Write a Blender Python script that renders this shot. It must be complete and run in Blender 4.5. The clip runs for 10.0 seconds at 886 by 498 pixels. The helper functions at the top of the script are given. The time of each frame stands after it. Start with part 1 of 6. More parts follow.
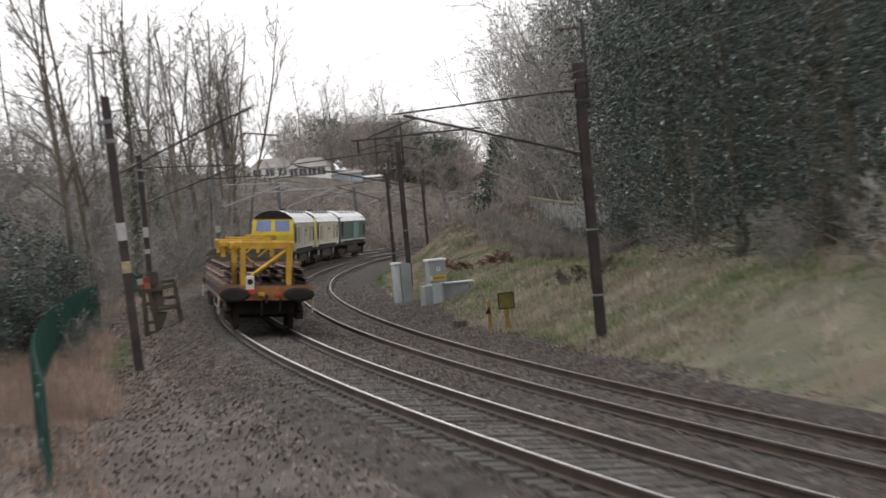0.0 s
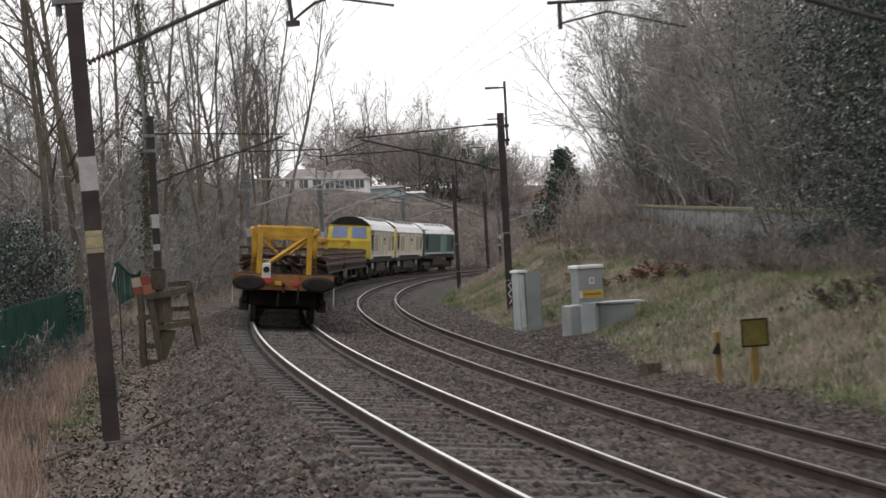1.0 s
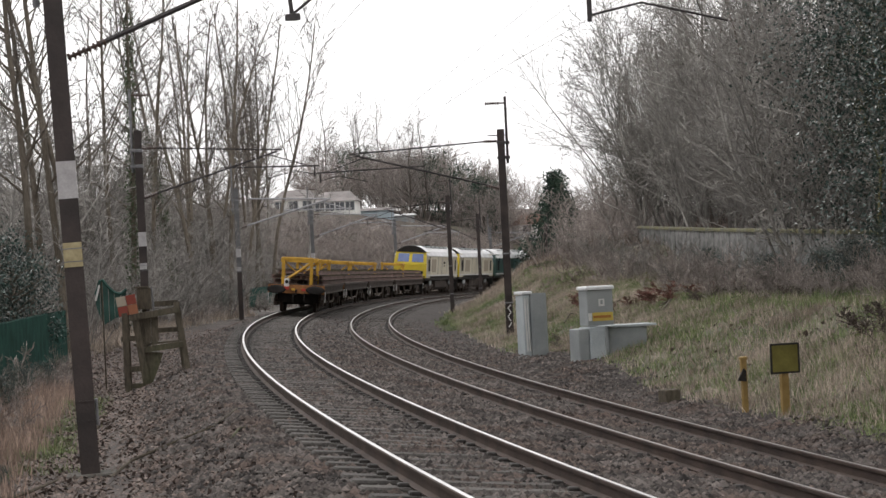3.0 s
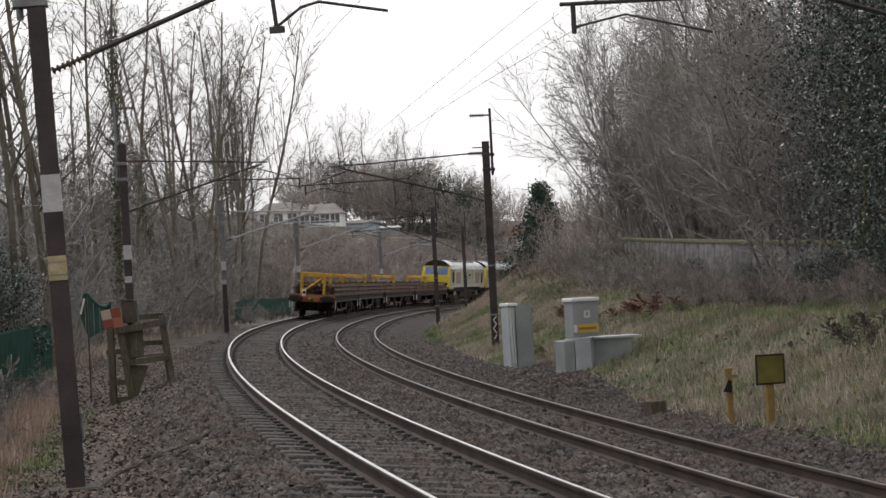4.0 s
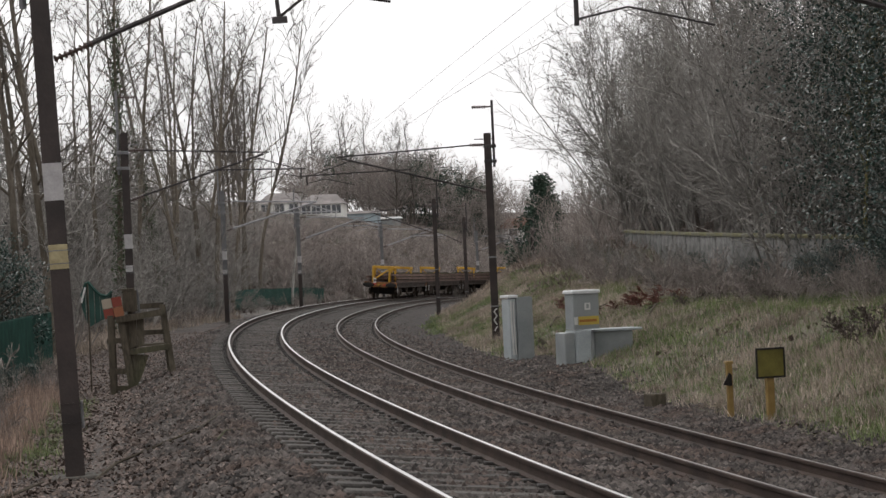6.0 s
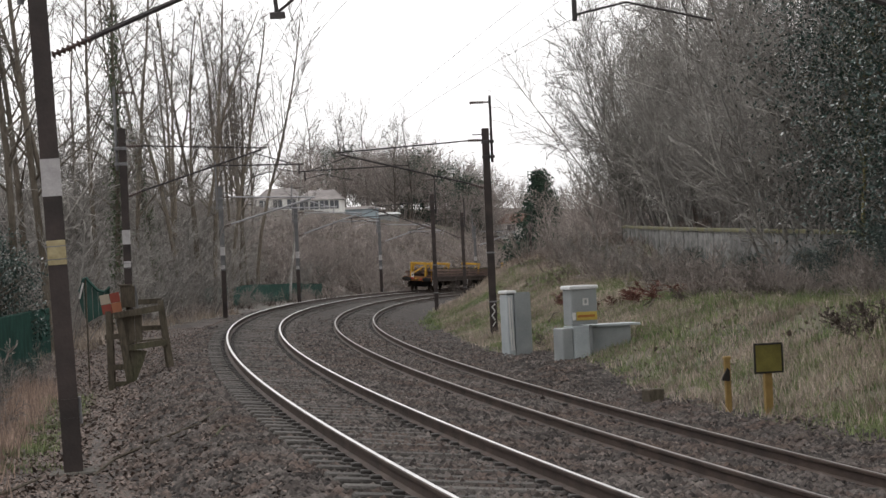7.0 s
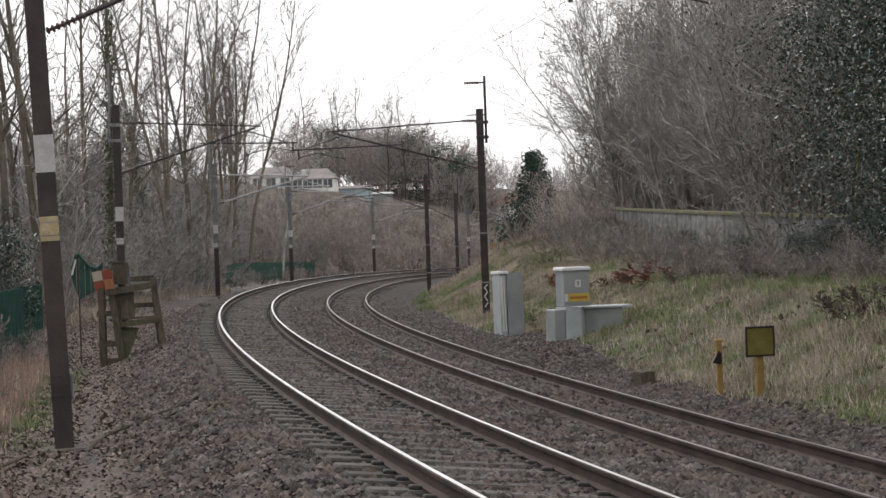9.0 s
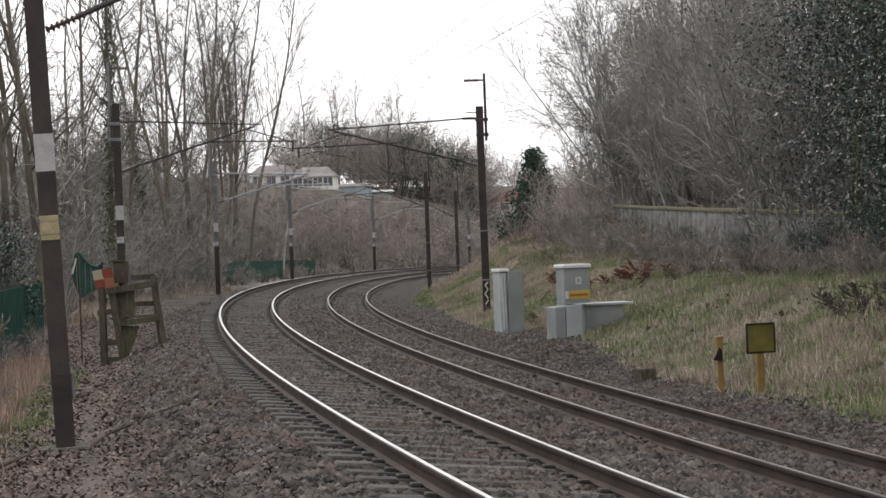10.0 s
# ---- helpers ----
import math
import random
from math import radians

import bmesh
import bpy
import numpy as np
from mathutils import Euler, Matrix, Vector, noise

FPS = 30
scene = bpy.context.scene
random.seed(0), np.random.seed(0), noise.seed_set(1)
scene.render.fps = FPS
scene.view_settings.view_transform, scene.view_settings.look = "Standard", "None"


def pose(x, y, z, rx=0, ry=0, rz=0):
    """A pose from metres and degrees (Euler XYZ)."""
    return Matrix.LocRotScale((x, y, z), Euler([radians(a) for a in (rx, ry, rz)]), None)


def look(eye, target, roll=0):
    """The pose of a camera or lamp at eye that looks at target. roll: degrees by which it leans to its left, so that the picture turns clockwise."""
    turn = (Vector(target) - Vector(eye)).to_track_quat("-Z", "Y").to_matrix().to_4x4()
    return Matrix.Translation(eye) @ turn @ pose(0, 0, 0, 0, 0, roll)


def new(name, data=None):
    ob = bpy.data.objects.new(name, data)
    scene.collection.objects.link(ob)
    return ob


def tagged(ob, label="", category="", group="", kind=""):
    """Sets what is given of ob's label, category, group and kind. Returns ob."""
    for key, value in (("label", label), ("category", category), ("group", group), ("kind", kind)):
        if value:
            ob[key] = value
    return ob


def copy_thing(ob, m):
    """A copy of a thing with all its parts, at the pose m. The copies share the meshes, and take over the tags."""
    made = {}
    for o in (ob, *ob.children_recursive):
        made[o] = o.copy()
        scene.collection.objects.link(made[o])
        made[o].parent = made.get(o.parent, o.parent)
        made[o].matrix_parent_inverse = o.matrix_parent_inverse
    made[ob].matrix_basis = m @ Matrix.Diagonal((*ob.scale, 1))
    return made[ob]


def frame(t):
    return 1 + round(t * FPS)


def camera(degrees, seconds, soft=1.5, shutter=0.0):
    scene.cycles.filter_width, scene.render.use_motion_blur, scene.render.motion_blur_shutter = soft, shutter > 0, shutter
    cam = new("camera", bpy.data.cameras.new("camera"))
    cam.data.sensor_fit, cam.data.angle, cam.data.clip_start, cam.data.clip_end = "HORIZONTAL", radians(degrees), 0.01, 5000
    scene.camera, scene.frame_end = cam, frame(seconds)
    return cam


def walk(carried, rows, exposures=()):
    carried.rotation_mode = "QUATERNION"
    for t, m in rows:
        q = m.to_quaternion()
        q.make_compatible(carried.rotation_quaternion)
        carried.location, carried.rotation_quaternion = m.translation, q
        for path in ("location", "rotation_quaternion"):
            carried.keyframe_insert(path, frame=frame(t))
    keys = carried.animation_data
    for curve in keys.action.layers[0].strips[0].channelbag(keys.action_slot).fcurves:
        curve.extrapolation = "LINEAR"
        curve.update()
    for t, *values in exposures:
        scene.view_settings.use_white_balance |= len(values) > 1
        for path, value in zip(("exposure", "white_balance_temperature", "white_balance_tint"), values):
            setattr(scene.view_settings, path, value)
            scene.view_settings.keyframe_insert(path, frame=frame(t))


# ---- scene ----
cam = camera(23.934, 10.0, 1.5, 0.4)
EYE_Z = 1.863


def eye_pose(x, y, yaw, tilt, lean, z=EYE_Z):
    return pose(x, y, z, 90 + tilt, 0, yaw) @ pose(0, 0, 0, 0, 0, -lean)


walk(cam, [
    (0.0, eye_pose(3.7, -28.1, 0.372, -1.040, 5.200, 2.920)),
    (0.1, eye_pose(3.18, -24.3, -0.008, -0.881, 4.834, 2.766)),
    (0.2, eye_pose(2.66, -20.5, -0.327, -0.722, 4.468, 2.611)),
    (0.3, eye_pose(2.14, -16.71, -0.547, -0.563, 4.102, 2.457)),
    (0.4, eye_pose(1.62, -12.91, -0.646, -0.404, 3.736, 2.302)),
    (0.5, eye_pose(1.1, -9.11, -0.626, -0.245, 3.370, 2.148)),
    (0.6, eye_pose(0.882, -7.223, -0.402, -0.250, 3.234, 2.098)),
    (0.7, eye_pose(0.703, -5.669, -0.065, -0.254, 3.122, 2.056)),
    (0.8, eye_pose(0.568, -4.504, 0.355, -0.257, 3.038, 2.025)),
    (0.9, eye_pose(0.459, -3.56, 0.776, -0.260, 2.970, 2.000)),
    (1.0, eye_pose(0.35, -2.5, 0.95, -0.18, 3.1, 1.953)),
    (1.25, eye_pose(0.1, -0.8, 1.06, -0.28, 3.3, 1.89)),
    (1.5, eye_pose(0, 0, 1.078, -0.366, 3.361)),
    (2.0, eye_pose(0, 0, 1.011, -0.186, 3.281)),
    (2.5, eye_pose(0, 0, 0.836, 0.177, 2.865)),
    (4.0, eye_pose(0, 0, 0.178, 0.764, 2.969)),
    (4.5, eye_pose(0, 0, -0.090, 0.865, 2.809)),
    (5.0, eye_pose(0, 0, -0.263, 0.872, 2.586)),
    (5.5, eye_pose(0, 0, 0.230, 0.707, 2.557)),
    (7.0, eye_pose(0, 0, 0.170, 0.402, 2.609)),
    (7.5, eye_pose(0, 0, 0.349, 0.354, 2.301)),
    (8.0, eye_pose(0, 0, 0.219, 0.155, 2.253)),
    (8.5, eye_pose(0, 0, 0.053, -0.006, 2.020)),
    (9.0, eye_pose(0, 0, 0.000, -0.149, 2.025)),
    (9.5, eye_pose(0, 0, 0.051, -0.196, 2.130)),
    (10.0, eye_pose(0, 0, 0.011, -0.212, 2.204)),
], exposures=[(0.0, -0.06), (0.5, -0.3), (1.0, -0.2), (1.5, 0.05), (2.0, 0.1), (2.5, 0.05), (4.0, -0.38), (4.5, -0.52), (5.0, -0.53), (5.5, -0.47), (7.0, -0.18), (7.5, -0.14), (8.0, -0.12), (8.5, -0.08), (10.0, -0.06)])

# ---- sky and sun: an overcast winter day ----
SUN_UP, SUN_ROUND = radians(50), radians(320)
world = bpy.data.worlds.new("overcast_sky")
scene.world = world
world.use_nodes = True
wn, wl = world.node_tree.nodes, world.node_tree.links
sky = wn.new("ShaderNodeTexSky")
sky.sky_type = "NISHITA"
sky.sun_disc = False
sky.sun_elevation, sky.sun_rotation = SUN_UP, SUN_ROUND
sky.dust_density, sky.air_density, sky.ozone_density = 6.0, 1.0, 1.0
grey = wn.new("ShaderNodeHueSaturation")
grey.inputs["Saturation"].default_value = 0.10
cloud = wn.new("ShaderNodeMix")
cloud.data_type = "RGBA"
cloud.inputs["Factor"].default_value = 0.6
cloud.inputs["B"].default_value = (16.6, 16.3, 16.4, 1)
wl.new(sky.outputs["Color"], grey.inputs["Color"])
wl.new(grey.outputs["Color"], cloud.inputs["A"])
wl.new(cloud.outputs["Result"], wn["Background"].inputs["Color"])
wn["Background"].inputs["Strength"].default_value = 0.125

sun = new("sun", bpy.data.lights.new("sun", "SUN"))
sun.data.energy, sun.data.angle, sun.data.color = 0.7, radians(25), (1.0, 0.96, 0.9)
sun.matrix_world = look((0, 0, 60), (-40 * math.sin(SUN_ROUND), -40 * math.cos(SUN_ROUND), 60 - 40 * math.tan(SUN_UP)))


# ---- materials ----
COLOUR_SCALE = 0.8  # scales every base colour alike, to balance the ground against the bright sky


def mat(name, dark, light, size=4.0, rough=0.85, metal=0.0, bump=0.3, fine=40.0, spec=0.3, third=None, third_at=0.62,
        per_island=0.0, per_object=0.0, grain_lo=0.68, stretch=(1, 1, 1), coords="Object"):
    """Two-scale noise between two colours, a third colour in patches, and a bump."""
    dark, light, third = [tuple(c * COLOUR_SCALE for c in col) if col else None for col in (dark, light, third)]
    m = bpy.data.materials.new(name)
    m.use_nodes = True
    nt = m.node_tree
    b = nt.nodes["Principled BSDF"]
    b.inputs["Roughness"].default_value, b.inputs["Metallic"].default_value = rough, metal
    b.inputs["Specular IOR Level"].default_value = spec
    tc, mp = nt.nodes.new("ShaderNodeTexCoord"), nt.nodes.new("ShaderNodeMapping")
    mp.inputs["Scale"].default_value = stretch
    nt.links.new(tc.outputs[coords], mp.inputs["Vector"])

    def tex(scale, detail):
        t = nt.nodes.new("ShaderNodeTexNoise")
        t.inputs["Scale"].default_value, t.inputs["Detail"].default_value = scale, detail
        nt.links.new(mp.outputs["Vector"], t.inputs["Vector"])
        return t

    def mix(kind, fac, a, c):
        x = nt.nodes.new("ShaderNodeMix")
        x.data_type, x.blend_type = "RGBA", kind
        for sock, val in (("Factor", fac), ("A", a), ("B", c)):
            if isinstance(val, (int, float)):
                x.inputs[sock].default_value = val
            elif isinstance(val, tuple):
                x.inputs[sock].default_value = (*val, 1)
            else:
                nt.links.new(val, x.inputs[sock])
        return x.outputs["Result"]

    def ramp(sock, lo, hi):
        r = nt.nodes.new("ShaderNodeMapRange")
        r.inputs["From Min"].default_value, r.inputs["From Max"].default_value = lo, hi
        nt.links.new(sock, r.inputs["Value"])
        return r.outputs["Result"]

    big, small = tex(size, 4), tex(fine, 3)
    col = mix("MIX", ramp(big.outputs["Fac"], 0.35, 0.65), dark, light)
    if third:
        far = tex(size * 0.37, 3)
        col = mix("MIX", ramp(far.outputs["Fac"], third_at - 0.06, third_at + 0.06), col, third)
    g = ramp(small.outputs["Fac"], 0.3, 0.7)
    grain = nt.nodes.new("ShaderNodeMapRange")
    grain.inputs["To Min"].default_value, grain.inputs["To Max"].default_value = grain_lo, 1 + (1 - grain_lo) * 0.78
    nt.links.new(g, grain.inputs["Value"])
    col = mix("MULTIPLY", 1.0, col, grain.outputs["Result"])
    for amount, node, out in ((per_island, "ShaderNodeNewGeometry", "Random Per Island"), (per_object, "ShaderNodeObjectInfo", "Random")):
        if amount:
            n = nt.nodes.new(node)
            r = nt.nodes.new("ShaderNodeMapRange")
            r.inputs["To Min"].default_value, r.inputs["To Max"].default_value = 1 - amount, 1 + amount
            nt.links.new(n.outputs[out], r.inputs["Value"])
            col = mix("MULTIPLY", 1.0, col, r.outputs["Result"])
    nt.links.new(col, b.inputs["Base Color"])
    if bump:
        bp = nt.nodes.new("ShaderNodeBump")
        bp.inputs["Strength"].default_value, bp.inputs["Distance"].default_value = bump, 0.02
        nt.links.new(small.outputs["Fac"], bp.inputs["Height"])
        nt.links.new(bp.outputs["Normal"], b.inputs["Normal"])
    return m


def plain(name, color, rough=0.5, metal=0.0, spec=0.4):
    return mat(name, tuple(c * 0.88 for c in color), color, 3.0, rough, metal, 0.05, 30.0, spec, grain_lo=0.93)


M = {
    "ballast": mat("ballast_bed", (0.030, 0.024, 0.021), (0.062, 0.053, 0.048), 1.2, 0.95, bump=0.9, fine=28, third=(0.050, 0.039, 0.033)),
    "stone": mat("ballast_stone", (0.042, 0.035, 0.032), (0.118, 0.102, 0.093), 2.5, 0.95, bump=0.3, fine=60, per_island=0.75, third=(0.080, 0.059, 0.050), third_at=0.55),
    "litter": mat("leaf_litter_ground", (0.060, 0.049, 0.044), (0.122, 0.104, 0.094), 0.9, 0.97, bump=1.0, fine=22, third=(0.062, 0.052, 0.048)),
    "leaf": mat("dead_leaf", (0.134, 0.101, 0.085), (0.247, 0.196, 0.173), 3.0, 0.9, bump=0.0, fine=50, per_island=0.35),
    "turf": mat("rough_turf", (0.082, 0.084, 0.054), (0.172, 0.157, 0.112), 0.5, 0.97, bump=0.9, fine=14, third=(0.140, 0.108, 0.080)),
    "wood_floor": mat("woodland_floor", (0.085, 0.079, 0.073), (0.189, 0.166, 0.151), 0.35, 0.97, bump=0.9, fine=9, third=(0.114, 0.120, 0.085)),
    "cleared": mat("cleared_slope_soil", (0.05, 0.040, 0.033), (0.14, 0.112, 0.094), 0.6, 0.95, bump=0.9, fine=3.5, third=(0.10, 0.095, 0.06), grain_lo=0.5),
    "grass_green": mat("green_grass", (0.142, 0.19, 0.078), (0.275, 0.33, 0.155), 0.6, 0.9, bump=0, per_island=0.35),
    "grass_dry": mat("dry_grass", (0.315, 0.258, 0.208), (0.60, 0.505, 0.425), 0.6, 0.9, bump=0, per_island=0.35),
    "grass_tan": mat("reddish_tan_grass", (0.26, 0.19, 0.15), (0.52, 0.385, 0.312), 0.6, 0.9, bump=0, per_island=0.4),
    "brash": mat("grey_brown_brash", (0.085, 0.066, 0.056), (0.19, 0.155, 0.135), 0.6, 0.95, bump=0, per_island=0.4),
    "rail_side": mat("rusty_rail_steel", (0.041, 0.027, 0.022), (0.078, 0.053, 0.042), 2.0, 0.75, 0.2, 0.2, 60),
    "rail_top": mat("worn_rail_head", (0.70, 0.69, 0.68), (0.85, 0.84, 0.83), 1.0, 0.36, 1.0, 0.03, 20, grain_lo=0.9),
    "rail_top_dull": mat("dull_rail_head", (0.20, 0.18, 0.17), (0.30, 0.275, 0.26), 1.0, 0.45, 0.8, 0.05, 20, grain_lo=0.85),
    "sleeper": mat("concrete_sleeper", (0.064, 0.059, 0.054), (0.125, 0.115, 0.105), 1.6, 0.9, bump=0.4, fine=30, per_object=0.25, third=(0.072, 0.061, 0.054)),
    "clip": plain("dark_rail_clip", (0.035, 0.03, 0.027), 0.7),
    "mast": mat("brown_painted_mast", (0.030, 0.023, 0.021), (0.064, 0.047, 0.043), 2.0, 0.6, 0.1, 0.2, 30, 0.4, grain_lo=0.9),
    "grey_mast": mat("grey_weathered_mast", (0.13, 0.13, 0.135), (0.21, 0.21, 0.215), 2.0, 0.7, 0.1, 0.2, 30, 0.4, grain_lo=0.9),
    "galv": mat("galvanised_steel", (0.19, 0.19, 0.195), (0.30, 0.30, 0.31), 5.0, 0.55, 0.5, 0.1, 40, grain_lo=0.9),
    "pale_tube": mat("pale_galvanised_tube", (0.34, 0.34, 0.35), (0.48, 0.48, 0.50), 5.0, 0.5, 0.2, 0.1, 40, grain_lo=0.9),
    "dark_tube": mat("dark_weathered_tube", (0.05, 0.045, 0.045), (0.095, 0.085, 0.085), 4.0, 0.6, 0.3, 0.1),
    "white_band": mat("white_paint_band", (0.42, 0.40, 0.40), (0.56, 0.54, 0.54), 6.0, 0.6, bump=0.1, grain_lo=0.9),
    "plate": mat("yellowed_plate", (0.34, 0.28, 0.15), (0.52, 0.44, 0.26), 8.0, 0.6, bump=0.1, grain_lo=0.9),
    "insulator": plain("brown_porcelain", (0.09, 0.055, 0.045), 0.3),
    "wire": plain("overhead_wire_copper", (0.06, 0.05, 0.045), 0.5, 0.6),
    "yellow": mat("yellow_paint", (0.48, 0.27, 0.03), (0.72, 0.42, 0.05), 3.0, 0.5, bump=0.1, third=(0.33, 0.18, 0.04), third_at=0.64, grain_lo=0.9),
    "loco_yellow": mat("loco_warning_yellow", (0.62, 0.47, 0.04), (0.78, 0.60, 0.06), 1.0, 0.4, bump=0.03, grain_lo=0.9),
    "loco_white": mat("loco_dusty_cream", (0.538, 0.492, 0.383), (0.767, 0.707, 0.564), 0.5, 0.5, bump=0.05, grain_lo=0.9),
    # roof colour raised to near white: light from the sky is painted in
    "loco_roof": mat("loco_painted_skylight_roof", (0.55, 0.55, 0.55), (0.75, 0.75, 0.76), 0.6, 0.4, bump=0.05, grain_lo=0.9),
    "loco_green": mat("loco_dark_green", (0.035, 0.075, 0.068), (0.06, 0.115, 0.105), 0.5, 0.4, bump=0.05, grain_lo=0.9),
    "loco_teal": mat("loco_teal_panel", (0.13, 0.27, 0.26), (0.19, 0.36, 0.34), 0.5, 0.4, bump=0.05, grain_lo=0.9),
    "black": mat("grimy_black", (0.014, 0.012, 0.011), (0.032, 0.027, 0.024), 2.0, 0.8, bump=0.2),
    "frame_grime": mat("brown_grimy_underframe", (0.035, 0.026, 0.021), (0.075, 0.054, 0.043), 2.0, 0.85, bump=0.3),
    "orange": mat("rust_orange_headstock", (0.20, 0.085, 0.03), (0.36, 0.16, 0.055), 3.0, 0.7, bump=0.2),
    "rail_load": mat("brown_rusted_new_rail", (0.133, 0.086, 0.072), (0.267, 0.176, 0.153), 1.2, 0.8, 0.1, 0.3, 30, per_object=0.35),
    "label_yellow": plain("label_yellow", (0.62, 0.46, 0.10), 0.6),
    "truss": mat("dusty_brown_truss", (0.10, 0.082, 0.07), (0.17, 0.14, 0.12), 2.0, 0.85, bump=0.2),
    "faded_red": plain("faded_red_paint", (0.26, 0.055, 0.035), 0.7),
    "faded_orange": plain("faded_orange_paint", (0.36, 0.14, 0.07), 0.7),
    "cream": plain("dirty_cream_paint", (0.42, 0.36, 0.28), 0.7),
    "dark_concrete": mat("dark_mossy_concrete", (0.07, 0.065, 0.055), (0.13, 0.12, 0.105), 2.0, 0.95, bump=0.4),
    "orange_text": plain("orange_text", (0.42, 0.17, 0.04), 0.6),
    "white": plain("white_paint", (0.75, 0.74, 0.72), 0.5),
    "red": plain("red_paint", (0.55, 0.05, 0.03), 0.5),
    "cab_grey": mat("grey_painted_cabinet", (0.28, 0.30, 0.305), (0.365, 0.385, 0.385), 1.5, 0.5, bump=0.05, third=(0.22, 0.235, 0.235), grain_lo=0.9),
    "cab_pale": mat("pale_blue_grey_steel", (0.40, 0.44, 0.455), (0.52, 0.56, 0.57), 1.5, 0.5, bump=0.05, grain_lo=0.9),
    "cab_white": mat("white_cabinet_lid", (0.62, 0.63, 0.63), (0.78, 0.79, 0.79), 2.0, 0.5, bump=0.05, grain_lo=0.9),
    "concrete": mat("weathered_concrete", (0.20, 0.195, 0.18), (0.33, 0.32, 0.30), 1.0, 0.9, bump=0.5, fine=20, third=(0.15, 0.16, 0.10)),
    "wall": mat("stained_concrete_wall", (0.092, 0.092, 0.087), (0.245, 0.241, 0.235), 1.6, 0.95, bump=0.6, fine=8, third=(0.082, 0.088, 0.062), per_object=0.12),
    "moss": mat("mossy_coping", (0.10, 0.098, 0.048), (0.19, 0.178, 0.095), 1.2, 0.95, bump=0.5, fine=12, third=(0.17, 0.163, 0.148), third_at=0.54),
    "timber": mat("old_mossy_timber", (0.069, 0.056, 0.040), (0.131, 0.112, 0.083), 1.5, 0.9, bump=0.4, fine=25, stretch=(1, 1, 0.3), third=(0.081, 0.088, 0.044)),
    "green_fence": mat("green_fence_paint", (0.017, 0.056, 0.045), (0.032, 0.10, 0.08), 2.0, 0.5, bump=0.05, grain_lo=0.9),
    "sign_yellow": mat("dirty_yellow_sign", (0.120, 0.104, 0.020), (0.192, 0.168, 0.040), 4.0, 0.6, bump=0.1, third=(0.080, 0.080, 0.024), grain_lo=0.9),
    "post_yellow": mat("yellow_ochre_post", (0.252, 0.162, 0.051), (0.348, 0.234, 0.086), 3.0, 0.6, bump=0.1, grain_lo=0.9),
    "bark": mat("grey_brown_bark", (0.105, 0.089, 0.068), (0.215, 0.183, 0.148), 1.2, 0.95, bump=0.6, fine=14, stretch=(1, 1, 0.3), third=(0.166, 0.174, 0.118), per_object=0.2),
    "moss_bark": mat("mossy_olive_bark", (0.13, 0.115, 0.045), (0.24, 0.21, 0.09), 1.2, 0.95, bump=0.5, fine=14, stretch=(1, 1, 0.3), per_object=0.2),
    "brown_bark": mat("dark_brown_bark", (0.075, 0.062, 0.053), (0.15, 0.125, 0.107), 1.2, 0.95, bump=0.6, fine=14, stretch=(1, 1, 0.3), third=(0.10, 0.105, 0.06), per_object=0.25),
    "birch": mat("pale_birch_bark", (0.30, 0.28, 0.26), (0.52, 0.50, 0.47), 1.2, 0.85, bump=0.3, fine=14, stretch=(1, 1, 2.0)),
    "twig": mat("winter_twigs", (0.129, 0.117, 0.109), (0.239, 0.218, 0.198), 0.6, 0.95, bump=0, per_island=0.25, per_object=0.2),
    "scrub": mat("brown_scrub_twigs", (0.207, 0.194, 0.18), (0.415, 0.394, 0.364), 0.5, 0.95, bump=0, per_island=0.35, per_object=0.25),
    # reddish twigs, lifted above plain scrub by distance haze mixed into the colour
    "hazed_rosy_scrub": mat("reddish_brown_twigs_with_haze", (0.235, 0.205, 0.188), (0.45, 0.395, 0.362), 0.5, 0.95, bump=0, per_island=0.35, per_object=0.25),
    "ivy": mat("ivy_leaves", (0.033, 0.053, 0.024), (0.083, 0.112, 0.051), 2.0, 0.5, bump=0, per_island=0.4),
    "holly": mat("glossy_holly_leaves", (0.010, 0.030, 0.024), (0.032, 0.066, 0.052), 1.0, 0.32, bump=0, per_island=0.5, spec=0.45),
    "needles": mat("conifer_needles", (0.022, 0.047, 0.033), (0.055, 0.091, 0.062), 1.0, 0.8, bump=0, per_island=0.4),
    "render_wall": mat("white_rendered_house", (0.743, 0.716, 0.675), (0.950, 0.945, 0.905), 0.4, 0.8, bump=0.1, grain_lo=0.9),
    "roof_tile": mat("grey_roof_tiles", (0.21, 0.192, 0.185), (0.34, 0.31, 0.30), 0.5, 0.9, bump=0.3),
    "brick_roof": mat("red_brown_roof_tiles", (0.108, 0.054, 0.036), (0.168, 0.09, 0.066), 0.5, 0.9, bump=0.3),
    "shed_blue": mat("pale_blue_shed_boards", (0.30, 0.38, 0.42), (0.42, 0.50, 0.54), 0.8, 0.7, bump=0.1, grain_lo=0.9),
    "log": mat("fresh_cut_log", (0.20, 0.165, 0.135), (0.42, 0.355, 0.295), 1.5, 0.9, bump=0.4),
    "bramble": mat("red_brown_brush_pile", (0.136, 0.061, 0.048), (0.256, 0.120, 0.096), 1.5, 0.9, bump=0, per_island=0.4),
}


def glass_mat():
    m = plain("dark_window_glass", (0.03, 0.035, 0.045), 0.05, 0.0, 0.8)
    return m


M["glass"] = glass_mat()
# the blue is the sky's reflection, put into the base colour
M["screen_glass"] = mat("windscreen_painted_reflection", (0.09, 0.14, 0.33), (0.15, 0.22, 0.46), 0.8, 0.08, bump=0, spec=0.8)


